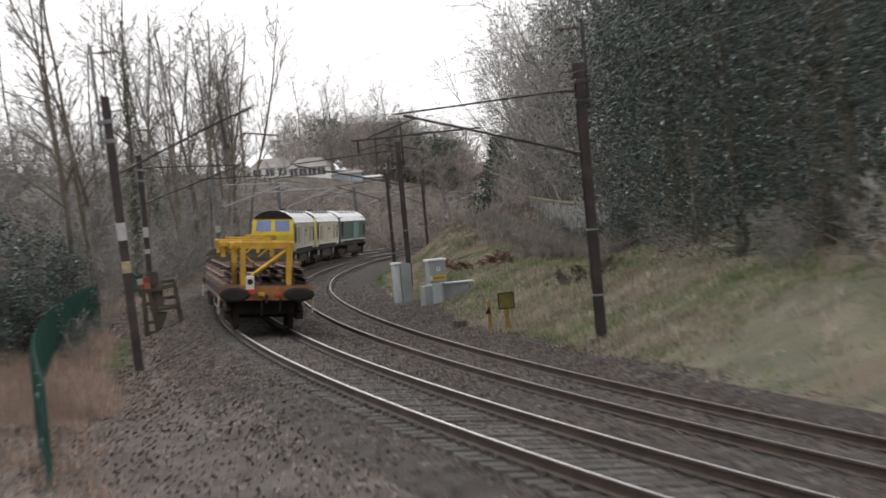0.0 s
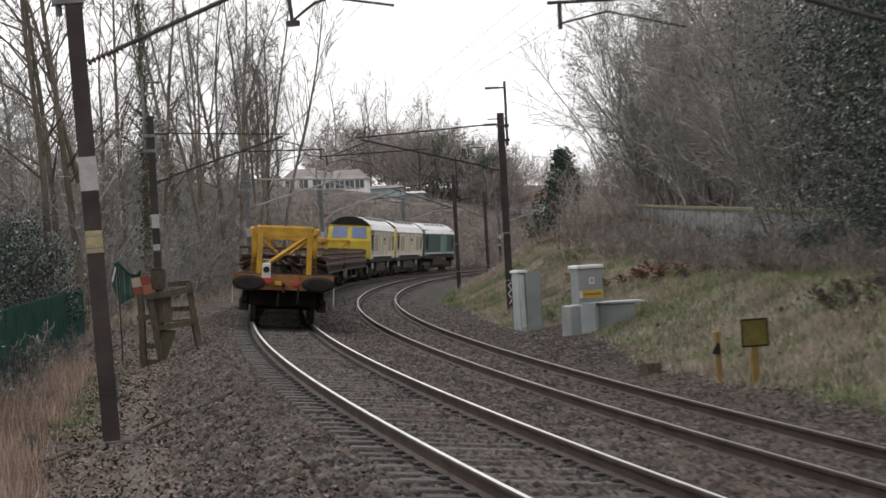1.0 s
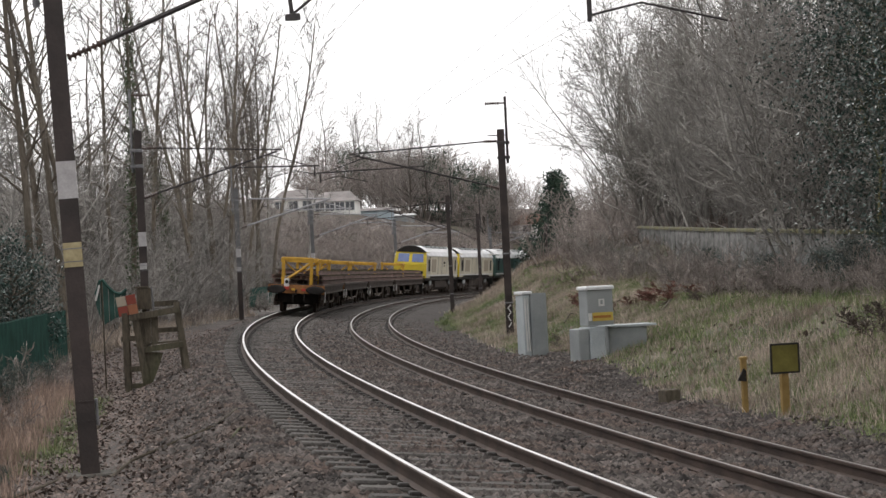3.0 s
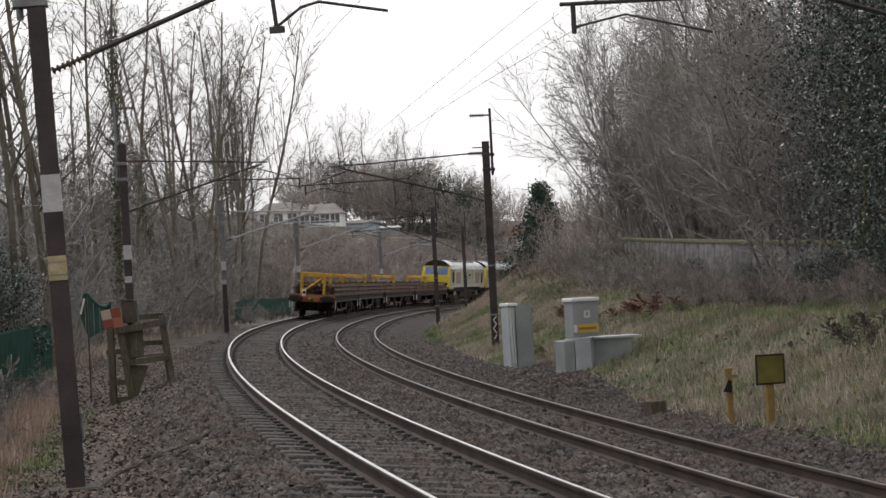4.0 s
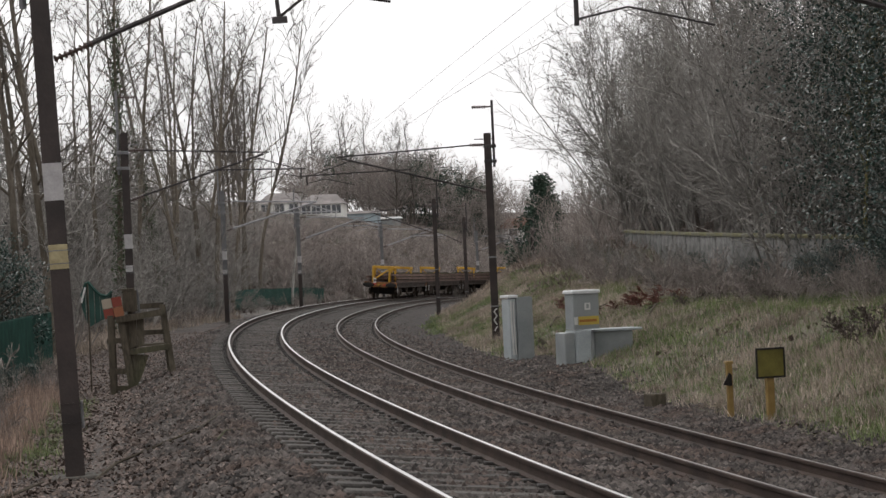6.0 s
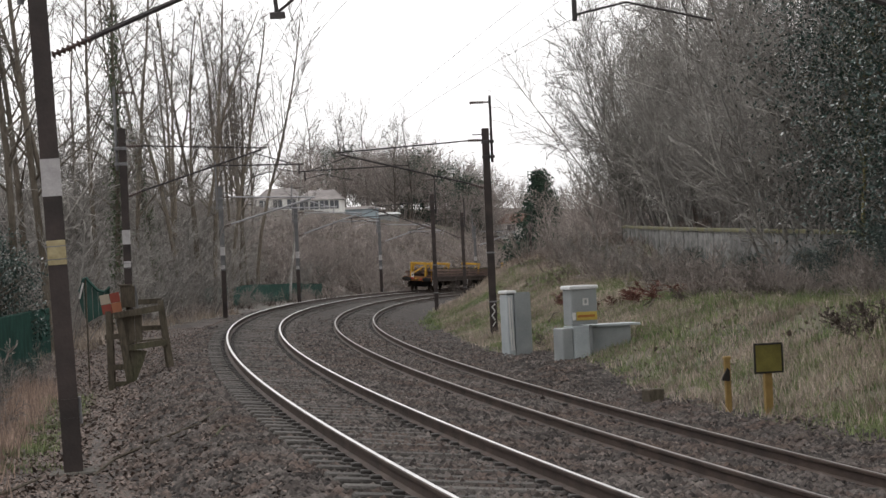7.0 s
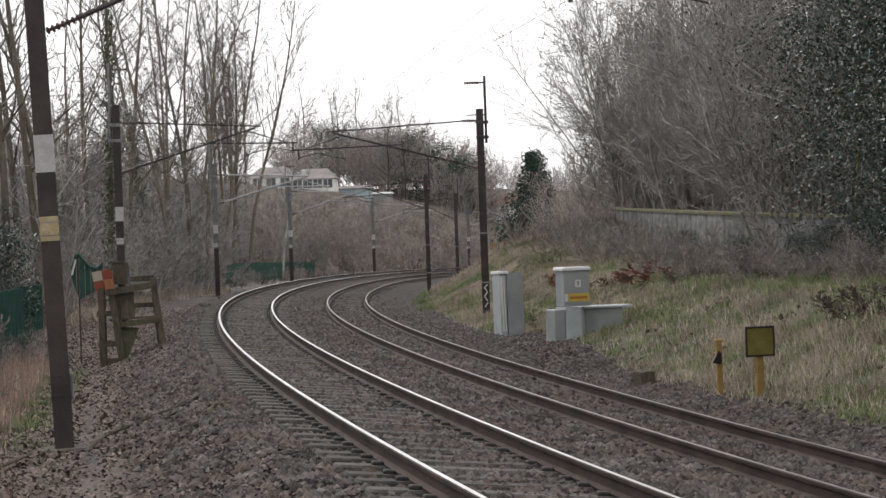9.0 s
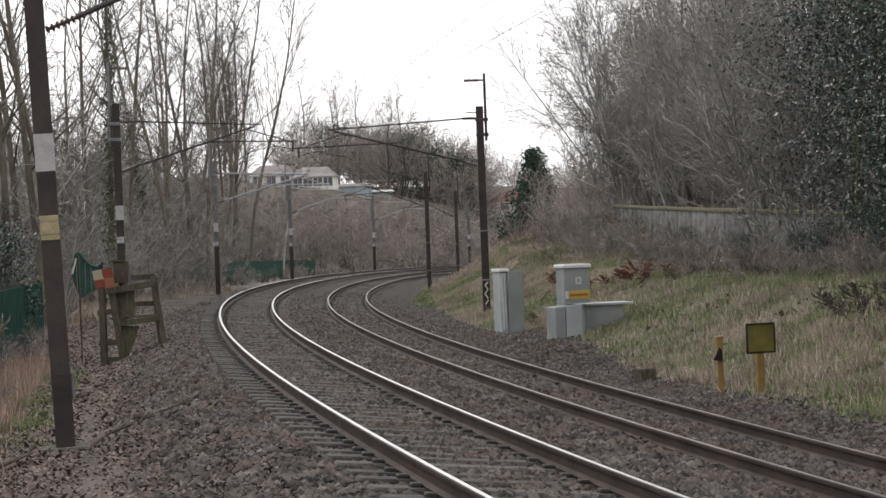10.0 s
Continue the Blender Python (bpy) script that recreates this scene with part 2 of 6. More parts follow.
# ---- mesh helpers ----
class Geo:
    """Collects faces of one mesh."""

    def __init__(self):
        self.v, self.f, self.k = [], [], []

    def add(self, verts, faces, slot=0):
        o = len(self.v)
        self.v.extend(verts)
        self.f.extend([tuple(i + o for i in f) for f in faces])
        self.k.extend([slot] * len(faces))
        return self

    def box(self, x0, x1, y0, y1, z0, z1, c=0.0, slot=0, m=None):
        """A box with its upright and top edges cut by c."""
        if c <= 0:
            v = [(x, y, z) for z in (z0, z1) for x, y in ((x0, y0), (x1, y0), (x1, y1), (x0, y1))]
            f = [(3, 2, 1, 0), (4, 5, 6, 7), (0, 1, 5, 4), (1, 2, 6, 5), (2, 3, 7, 6), (3, 0, 4, 7)]
        else:
            def ring(z, i):
                a, b, p, q = x0 + i, x1 - i, y0 + i, y1 - i
                return [(a + c, p, z), (b - c, p, z), (b, p + c, z), (b, q - c, z), (b - c, q, z), (a + c, q, z), (a, q - c, z), (a, p + c, z)]
            v = ring(z0, 0) + ring(z1 - c, 0) + ring(z1, c * 0.7)
            f = [tuple(range(7, -1, -1)), tuple(range(16, 24))]
            for lv in (0, 8):
                f += [(lv + i, lv + (i + 1) % 8, lv + 8 + (i + 1) % 8, lv + 8 + i) for i in range(8)]
        if m is not None:
            v = [tuple(m @ Vector(p)) for p in v]
        return self.add(v, f, slot)

    def tube(self, pts, radii, sides=6, slot=0, caps=True):
        pts = [Vector(p) for p in pts]
        if isinstance(radii, (int, float)):
            radii = [radii] * len(pts)
        o, v, f = len(self.v), [], []
        for i, p in enumerate(pts):
            d = (pts[min(i + 1, len(pts) - 1)] - pts[max(i - 1, 0)]).normalized()
            a = d.cross(Vector((0, 0, 1)) if abs(d.z) < 0.9 else Vector((1, 0, 0))).normalized()
            b = d.cross(a)
            for j in range(sides):
                w = 2 * math.pi * j / sides
                v.append(tuple(p + (a * math.cos(w) + b * math.sin(w)) * radii[i]))
        for i in range(len(pts) - 1):
            f += [(i * sides + j, i * sides + (j + 1) % sides, (i + 1) * sides + (j + 1) % sides, (i + 1) * sides + j) for j in range(sides)]
        if caps:
            f += [tuple(range(sides - 1, -1, -1)), tuple(range((len(pts) - 1) * sides, len(pts) * sides))]
        return self.add(v, f, slot)

    def sweep(self, profile, x0, x1, slot=0):
        """A closed outline of (y, z), drawn out along x."""
        n = len(profile)
        v = [(x, y, z) for x in (x0, x1) for y, z in profile]
        f = [(i, (i + 1) % n, n + (i + 1) % n, n + i) for i in range(n)] + [tuple(range(n - 1, -1, -1)), tuple(range(n, 2 * n))]
        return self.add(v, f, slot)

    def mesh(self, name, *mats, smooth=False):
        me = bpy.data.meshes.new(name)
        me.from_pydata(self.v, [], self.f)
        for m in mats:
            me.materials.append(m)
        me.polygons.foreach_set("material_index", self.k)
        if smooth:
            me.polygons.foreach_set("use_smooth", [True] * len(me.polygons))
        me.update()
        return me


def part(name, geo, material=None, parent=None, label="", smooth=False):
    """One mesh object, under a thing or a part."""
    mats = material if isinstance(material, tuple) else (material,)
    ob = new(name, geo.mesh(name, *[M[k] for k in mats], smooth=smooth) if isinstance(geo, Geo) else geo)
    if parent:
        ob.parent = parent
    return tagged(ob, label)


def soup(name, verts, faces_per, material, slots=None):
    """A mesh from an array of (pieces, corners, 3) with the same faces in each piece."""
    n, k, _ = verts.shape
    f = np.asarray(faces_per)
    loops = (f[None] + (np.arange(n) * k)[:, None, None]).reshape(-1, f.shape[1])
    me = bpy.data.meshes.new(name)
    me.vertices.add(n * k)
    me.vertices.foreach_set("co", verts.reshape(-1).astype(np.float32))
    me.loops.add(loops.size)
    me.loops.foreach_set("vertex_index", loops.reshape(-1).astype(np.int32))
    me.polygons.add(len(loops))
    me.polygons.foreach_set("loop_start", (np.arange(len(loops)) * f.shape[1]).astype(np.int32))
    me.materials.append(M[material])
    me.update(calc_edges=True)
    me.validate()
    return me


# ---- the line of the railway ----
# s: metres along the left-hand line from abeam of the viewer; n: metres to the right of its centre.
CURVE_AT = (-10, 40, 80, 120, 160, 200, 240, 280, 340)
CURVE = (0.00285, 0.00214, 0.0022, 0.00152, 0.00237, 0.00253, 0.00253, 0.00252, 0.00252)
CANT = 0.09
LS = np.arange(-200, 700, 1.0)
lk = np.interp(LS, CURVE_AT, CURVE)
lk[LS < -10] = 0.0008
lh = np.concatenate([[0], np.cumsum((lk[1:] + lk[:-1]) / 2)])
lh = lh - lh[200] - 0.2362
lx = np.concatenate([[0], np.cumsum((np.sin(lh[1:]) + np.sin(lh[:-1])) / 2)])
ly = np.concatenate([[0], np.cumsum((np.cos(lh[1:]) + np.cos(lh[:-1])) / 2)])
lx, ly = lx - lx[200] + 4.1306, ly - ly[200]
lz = np.where(LS < 0, 0.0041 * LS, np.where(LS < 230, LS * (0.0041 - 0.000034 * LS), 230 * (0.0041 - 0.000034 * 230) - 0.0115 * (LS - 230)))
lz = np.maximum(lz, -2.6)


def line(s, n=0.0, z=0.0):
    """A point z above rail level, n to the right of the left-hand line (arrays or numbers)."""
    t = np.interp(s, LS, lh)
    return (np.interp(s, LS, lx) + n * np.cos(t), np.interp(s, LS, ly) - n * np.sin(t), np.interp(s, LS, lz) + z)


def heading(s):
    return float(np.interp(s, LS, lh))


def deck(n):
    """Rail level across both lines, as they lean into the curve."""
    n = np.asarray(n, float)
    return np.where(n < 1.7, -CANT * n, -0.354 - CANT * (n - 3.4))


GROUND_N = np.array([-600, -90, -45, -35, -24, -13, -9, -6.2, -3.3, -1.75, -1.32, 0, 1.32, 1.7, 5.15, 6.1, 7.4, 9, 11, 16, 25, 60, 150, 330.0])
GROUND_Z = np.array([17, 15, 11.5, 9.6, 6.2, 1.2, -0.25, -0.6, -0.6, -0.10, -0.118, -0.206, -0.325, -0.37, -0.70, -0.98, -0.88, -0.40, 0.45, 1.0, 2.2, 4.5, 8, 9])


def ground_z(s, n):
    s, n = np.asarray(s, float), np.asarray(n, float)
    z = np.interp(n, GROUND_N, GROUND_Z)
    far = np.clip((np.abs(n - 1.7) - 9.0) / 8, 0, 1)
    lump = np.sin(s * 0.31 + n * 0.17) * 0.22 + np.sin(s * 0.11 - n * 0.23 + 1.3) * 0.4 + np.sin(s * 0.9 + n * 0.7) * 0.06
    z = z + np.clip((s - 82) / 30, 0, 1) * np.interp(n, (7, 9, 12, 16, 30), (0, 0.55, 1.35, 1.7, 2.2))
    z = z + 0.40 * np.exp(-((s - 48.5) / 6.0) ** 4) * np.clip((n - 5.3) / 0.6, 0, 1) * np.clip((12 - n) / 3, 0, 1)
    return z + far * lump + np.interp(s, LS, lz)


def ground_pt(s, n, z=0.0):
    x, y, _ = line(s, n)
    return Vector((float(x), float(y), float(ground_z(s, n)) + z))


def make_ground():
    ss = np.concatenate([np.arange(-190, -30, 8), np.arange(-30, 140, 1.5), np.arange(140, 300, 3), np.arange(300, 690, 12)])
    nn = np.concatenate([[-600, -300, -180, -120, -90, -70], np.arange(-60, -14, 3), np.arange(-14, -6.2, 1.0), np.linspace(-6.2, 7.4, 35),
                         np.arange(7.8, 20, 0.8), np.arange(20, 60, 4), [60, 80, 110, 150, 220, 330]])
    sg, ng = np.meshgrid(ss, nn, indexing="ij")
    x, y, _ = line(sg, ng)
    z = ground_z(sg, ng)
    z += np.where((ng > -7) & (ng < 8), 0.012, 0.05) * np.sin(sg * 7.3 + ng * 5.1) * np.sin(ng * 9.1 - sg * 3.3)
    g = Geo()
    g.v = np.stack([x, y, z], -1).reshape(-1, 3).tolist()
    w = len(nn)
    for i in range(len(ss) - 1):
        for j in range(w - 1):
            a = i * w + j
            g.f.append((a, a + 1, a + w + 1, a + w))
            nm, sm = (nn[j] + nn[j + 1]) / 2, (ss[i] + ss[i + 1]) / 2
            edge = 0.35 * math.sin(sm * 0.8) + 0.2 * math.sin(sm * 2.3)
            if -2.4 < nm < 7.0 + edge * 0.4:
                k = 0
            elif -6.2 + edge < nm <= -2.4:
                k = 1
            elif 6 < nm < 17:
                k = 2
            elif -90 < nm < -9 and sm > 180:
                k = 4
            else:
                k = 3
            g.k.append(k)
    ob = part("ground", g, ("ballast", "litter", "turf", "wood_floor", "cleared"), smooth=True)
    ob.data.flip_normals() if ob.data.polygons[0].normal.z < 0 else None
    tagged(ob, "gravel, leaf litter, turf and woodland slopes of a railway cutting", "ground", kind="structure")


def rail(name, n, s0, s1):
    """A flat-bottomed rail with a worn bright head."""
    prof = [(-0.07, -0.159), (0.07, -0.159), (0.07, -0.148), (0.012, -0.128), (0.010, -0.045), (0.035, -0.036), (0.036, -0.008), (0.024, 0.0), (-0.024, 0.0), (-0.036, -0.008), (-0.035, -0.036), (-0.010, -0.045), (-0.012, -0.128), (-0.07, -0.148)]
    g = Geo()
    ss = np.concatenate([np.arange(s0, 60, 1.0), np.arange(60, s1, 2.0)])
    base = float(deck(n))
    k = len(prof)
    for s in ss:
        for o, z in prof:
            x, y, zz = line(s, n + o, base + z - CANT * o)
            g.v.append((float(x), float(y), float(zz)))
    for i in range(len(ss) - 1):
        for j in range(k):
            g.f.append((i * k + j, i * k + (j + 1) % k, (i + 1) * k + (j + 1) % k, (i + 1) * k + j))
            g.k.append(1 if j == 7 else 0)
    ob = part(name, g, ("rail_side", "rail_top" if n < 1.5 else "rail_top_dull"))
    return tagged(ob, "long curved steel rail with a bright worn head and rusty sides", "rail", "running rails", "structure")


make_ground()
for n in (-0.7525, 0.7525, 3.4 - 0.7525, 3.4 + 0.7525):
    rail("rail", n, -110, 420)


# ---- overhead line: masts and wires ----
def site(s, n, z=0.0, turn=0.0):
    """A pose on the ground beside the line, its x axis square to the line and to the right."""
    p = ground_pt(s, n, z)
    return pose(p.x, p.y, p.z, 0, 0, math.degrees(-heading(s)) + turn)


def empty(name, m):
    ob = new(name)
    ob.empty_display_size = 0.3
    ob.matrix_world = m
    return ob


def ribbed(g, a, b, r, count=6):
    """An insulator: a rod with sheds."""
    a, b = Vector(a), Vector(b)
    pts, rad = [], []
    for i in range(count):
        for f, k in ((0.1, 0.45), (0.3, 1.0), (0.6, 1.0), (0.8, 0.45)):
            pts.append(a.lerp(b, (i + f) / count))
            rad.append(r * k)
    g.tube(pts, rad, 8)


def overhead_mast(m, label, bands=0, side_arm=True, pale=False, reach=3.6, straight=True, marks=False, low=-0.22):
    mast = empty("overhead_line_mast", m)
    h = 7.15 if bands else 6.95
    top = 8.5 if bands else 8.05
    c = low
    g = Geo()
    w, d, t = 0.115, 0.115, 0.014
    outline = [(-w, -d), (w, -d), (w, -d + t), (t / 2, -d + t), (t / 2, d - t), (w, d - t), (w, d), (-w, d), (-w, d - t), (-t / 2, d - t), (-t / 2, -d + t), (-w, -d + t)]
    k = len(outline)
    faces = [(i, (i + 1) % k, k + (i + 1) % k, k + i) for i in range(k)] + [tuple(range(k - 1, -1, -1)), tuple(range(k, 2 * k))]
    joint = 2.6 if pale else h
    part("column", g.add([(x, y, z) for z in (-0.3, joint) for x, y in outline], faces), "mast", mast)
    if pale:
        part("upper_column", Geo().add([(x, y, z) for z in (joint, h) for x, y in outline], faces), "grey_mast", mast, "grey weathered upper column")
    part("footing", Geo().box(-0.35, 0.35, -0.30, 0.30, -0.4, 0.04, 0.04), "dark_concrete", mast, "dark mossy concrete footing")
    if bands:
        part("white_band", Geo().box(-w - 0.004, w + 0.004, -d - 0.004, d + 0.004, 3.42, 3.88), "white_band", mast, "white painted band")
        part("plate", Geo().box(-w, w, -d - 0.02, -d - 0.006, 2.68 if straight else 2.58, 2.88, 0.006), "white_band" if straight else "plate", mast, "small pale plate" if straight else "yellowed plate with worn marks")
        part("bracket", Geo().box(w + 0.004, w + 0.04, -0.08, 0.05, 0.62, 0.95, 0.008), "galv", mast, "small galvanised bracket")
        for z in (0.68, 0.92):
            part("low_strap", Geo().box(-w - 0.012, w + 0.012, -d - 0.012, d + 0.012, z, z + 0.014), "mast", mast)
        for z in (2.64, 2.80):
            part("strap", Geo().box(-w - 0.03, w + 0.03, -d - 0.024, d + 0.02, z, z + 0.012), "galv", mast, "galvanised strap")
    else:
        for z in (2.75, 1.1):
            part("collar", Geo().box(-w - 0.02, w + 0.02, -d - 0.02, d + 0.02, z, z + 0.05), "galv", mast, "galvanised collar")
    if marks:
        g = Geo()
        for x0, z0, x1, z1 in ((-.06, 1.05, .05, .95), (.05, .95, -.05, .8), (-.05, .8, .06, .66), (.06, .66, -.04, .5), (-.05, .45, .05, .3)):
            g.tube([(x0, d + 0.008, z0), (x1, d + 0.008, z1)], 0.02, 4)
        part("paint_mark", g, "white", mast, "white scrawled paint marks")
    # the extension pole that carries the return wire
    pole_m = "galv" if (pale or bands) else "dark_tube"
    part("extension_pole", Geo().tube([(-0.2, 0, 5.8), (-0.2, 0, top)], 0.045, 8), pole_m, mast)
    for z in (6.45, 5.95):
        part("clamp", Geo().box(-0.28, 0.14, -0.14, 0.14, z, z + 0.1, 0.02), pole_m, mast)
    g = Geo().tube([(-0.22, 0, top - 0.22), (0.05, 0, top - 0.22)], 0.03, 6)
    ribbed(g, (0.0, 0, top - 0.22), (0.5, 0, top - 0.22), 0.06)
    part("return_insulator", g, "insulator", mast)
    if side_arm:
        g = Geo().tube([(-0.2, 0, 6.75), (0.45, 0, 6.75)], 0.02, 6)
        part("side_arm", g, pole_m, mast)
    # the cantilever over the track
    arm_m, fat = ("pale_tube", 1.7) if pale else ("dark_tube", 1.0)
    if straight:
        g = Geo()
        g.tube([(0.1, 0, 6.78 + c), (0.55, 0, 6.78 + c)], 0.03, 6)
        ribbed(g, (0.15, 0, 6.78 + c), (0.6, 0, 6.78 + c), 0.065)
        part("tie_insulator", g, "insulator", mast)
        part("tie_tube", Geo().tube([(0.55, 0, 6.78 + c), (reach + 0.6, 0, 6.55 + c)], 0.027 * fat, 6), arm_m, mast)
        g = Geo()
        ribbed(g, (0.12, 0, 5.18 + c), (0.55, 0, 5.32 + c), 0.07)
        part("strut_insulator", g, "insulator", mast)
        part("strut_tube", Geo().tube([(0.5, 0, 5.31 + c), (reach + 0.4, 0, 6.50 + c)], 0.035 * fat, 6), arm_m, mast)
        part("registration_tube", Geo().tube([(2.6, 0, 6.05 + c), (reach + 1.75, 0, 5.98 + c)], 0.025 * fat, 6).tube([(reach + 0.1, 0, 6.42 + c), (reach + 1.35, 0, 6.02 + c)], 0.02 * fat, 6), arm_m, mast)
        part("drop_bar", Geo().tube([(reach + 1.6, 0, 6.00 + c), (reach + 1.6, 0, 5.65 + c)], 0.03, 6), arm_m, mast)
        part("steady_arm", Geo().tube([(reach + 1.6, 0, 5.72 + c), (reach + 1.0, 0, 5.85 + c), (reach + 0.0, 0, 5.62 + c)], 0.014, 5), arm_m, mast)
    else:
        g = Geo()
        ribbed(g, (0.12, 0, 5.15), (0.62, 0, 5.33), 0.05, 8)
        part("strut_insulator", g, "insulator", mast)
        part("strut_tube", Geo().tube([(0.5, 0, 5.29), (2.6, 0, 6.08), (reach + 0.2, 0, 6.45)], 0.036, 6), arm_m, mast)
        g = Geo().tube([(2.86, 0, 6.66), (2.93, 0, 5.50)], 0.03, 6)
        g.box(2.84, 3.03, -0.05, 0.05, 5.44, 5.52, 0.01)
        part("drop_bar", g, arm_m, mast)
        part("steady_arm", Geo().tube([(2.94, 0, 5.52), (3.25, 0, 5.74), (3.48, 0, 5.80), (4.35, 0, 5.63)], 0.02, 5), arm_m, mast)
    return tagged(mast, label, "mast", "overhead line masts")


BROWN = "brown steel overhead line mast with a cantilever over the track"
overhead_mast(site(26.8, -3.54) @ pose(0, 0, 0, 0, -1.9, 0), "brown steel mast with white band and yellowed plate beside the line", 1, straight=False, reach=3.5)
for s, n in ((68.2, -4.02), (113.6, -4.5), (145.2, -4.0), (185, -4.1), (226, -3.9), (262, -4.0)):
    overhead_mast(site(s, n), "banded brown mast with pale steel brackets beside the line", 1, pale=s > 80, reach=n * -1)
for s, n, mk in ((23.4, 7.9, False), (70.5, 7.9, True), (124.8, 6.6, False), (165, 5.9, False), (205, 6.4, False)):
    overhead_mast(site(s, n, 0, 180), BROWN if not mk else "brown mast with white scrawls near its foot", 0, reach=4.1 if s < 30 else n - 3.4, marks=mk, low=-0.5 if s < 30 else -0.22)


def wire(name, n, z, sag, s_supports, label, r=0.004):
    g, pts = Geo(), []
    for a, b in zip(s_supports[:-1], s_supports[1:]):
        for i in range(8):
            f = i / 8
            x, y, zz = line(a + (b - a) * f, n, z - sag * 4 * f * (1 - f))
            pts.append((float(x), float(y), float(zz)))
    g.tube(pts, r, 4)
    tagged(part(name, g, "wire"), label, "wire", "overhead wires")


LEFT_AT = [-60, -15, 26.8, 68.2, 113.6, 145.2, 185, 226, 262]
RIGHT_AT = [-60, -20, 23.6, 70.5, 124.8, 165, 205, 250]
for n, at_s in ((0.0, LEFT_AT), (3.4, RIGHT_AT)):
    wire("contact_wire", n, 5.05, 0.03, at_s, "thin dark copper contact wire over the track")
    wire("catenary_wire", n, 5.95, 0.4, at_s, "thin dark sagging catenary wire over the track")
wire("return_wire", -3.2, 7.65, 0.25, LEFT_AT, "thin return wire along the mast tops", 0.005)
wire("return_wire", 6.3, 7.35, 0.25, RIGHT_AT, "thin return wire along the mast tops", 0.005)


# ---- the train ----
def wheelset(parent, x, gauge=1.435):
    axle = part("wheelset", Geo().tube([(x, -0.72, 0.42), (x, 0.72, 0.42)], 0.08, 8), "black", parent)
    for sgn in (-1, 1):
        g = Geo()
        a, b = sgn * 0.69, sgn * 0.82
        g.tube([(x, a, 0.42), (x, a + sgn * 0.02, 0.42), (x, a + sgn * 0.025, 0.42), (x, b, 0.42)], [0.46, 0.46, 0.425, 0.42], 20)
        part("wheel", g, "frame_grime", axle, smooth=False)


def bogie(parent, x, wheels=(-0.9, 0.9), big=False):
    g = Geo()
    L = max(wheels) + 0.75
    for sgn in (-1, 1):
        y = sgn * 0.98
        prof = [(x - L, 0.55), (x - L + 0.2, 0.78), (x + L - 0.2, 0.78), (x + L, 0.55), (x + L - 0.5, 0.5), (x + 0.5, 0.30), (x - 0.5, 0.30), (x - L + 0.5, 0.5)]
        k = len(prof)
        v = [(px_, y + dy, pz_) for dy in (-0.06, 0.06) for px_, pz_ in prof]
        g.add(v, [(i, (i + 1) % k, k + (i + 1) % k, k + i) for i in range(k)] + [tuple(range(k - 1, -1, -1)), tuple(range(k, 2 * k))])
        for wx in wheels:
            g.box(x + wx - 0.16, x + wx + 0.16, y + sgn * 0.02 - 0.12, y + sgn * 0.02 + 0.12, 0.28, 0.6, 0.03)
    g.box(x - 0.3, x + 0.3, -0.95, 0.95, 0.5, 0.85)
    ob = part("bogie", g, "frame_grime", parent)
    for wx in wheels:
        wheelset(ob, x + wx)


def buffer_pair(parent, x, sgn):
    for y in (-0.86, 0.86):
        g = Geo().tube([(x, y, 1.02), (x + sgn * 0.32, y, 1.02)], 0.11, 10)
        b = part("buffer", g, "black", parent)
        g = Geo()
        g.tube([(x + sgn * 0.32, y, 1.02), (x + sgn * 0.36, y, 1.02), (x + sgn * 0.40, y, 1.02)], [0.30, 0.31, 0.22], 20)
        for v in range(len(g.v)):
            px_, py_, pz_ = g.v[v]
            g.v[v] = (px_, y + (py_ - y) * 1.35, 1.02 + (pz_ - 1.02) * 0.62)
        part("buffer_head", g, "black", b, "dark oval buffer head")


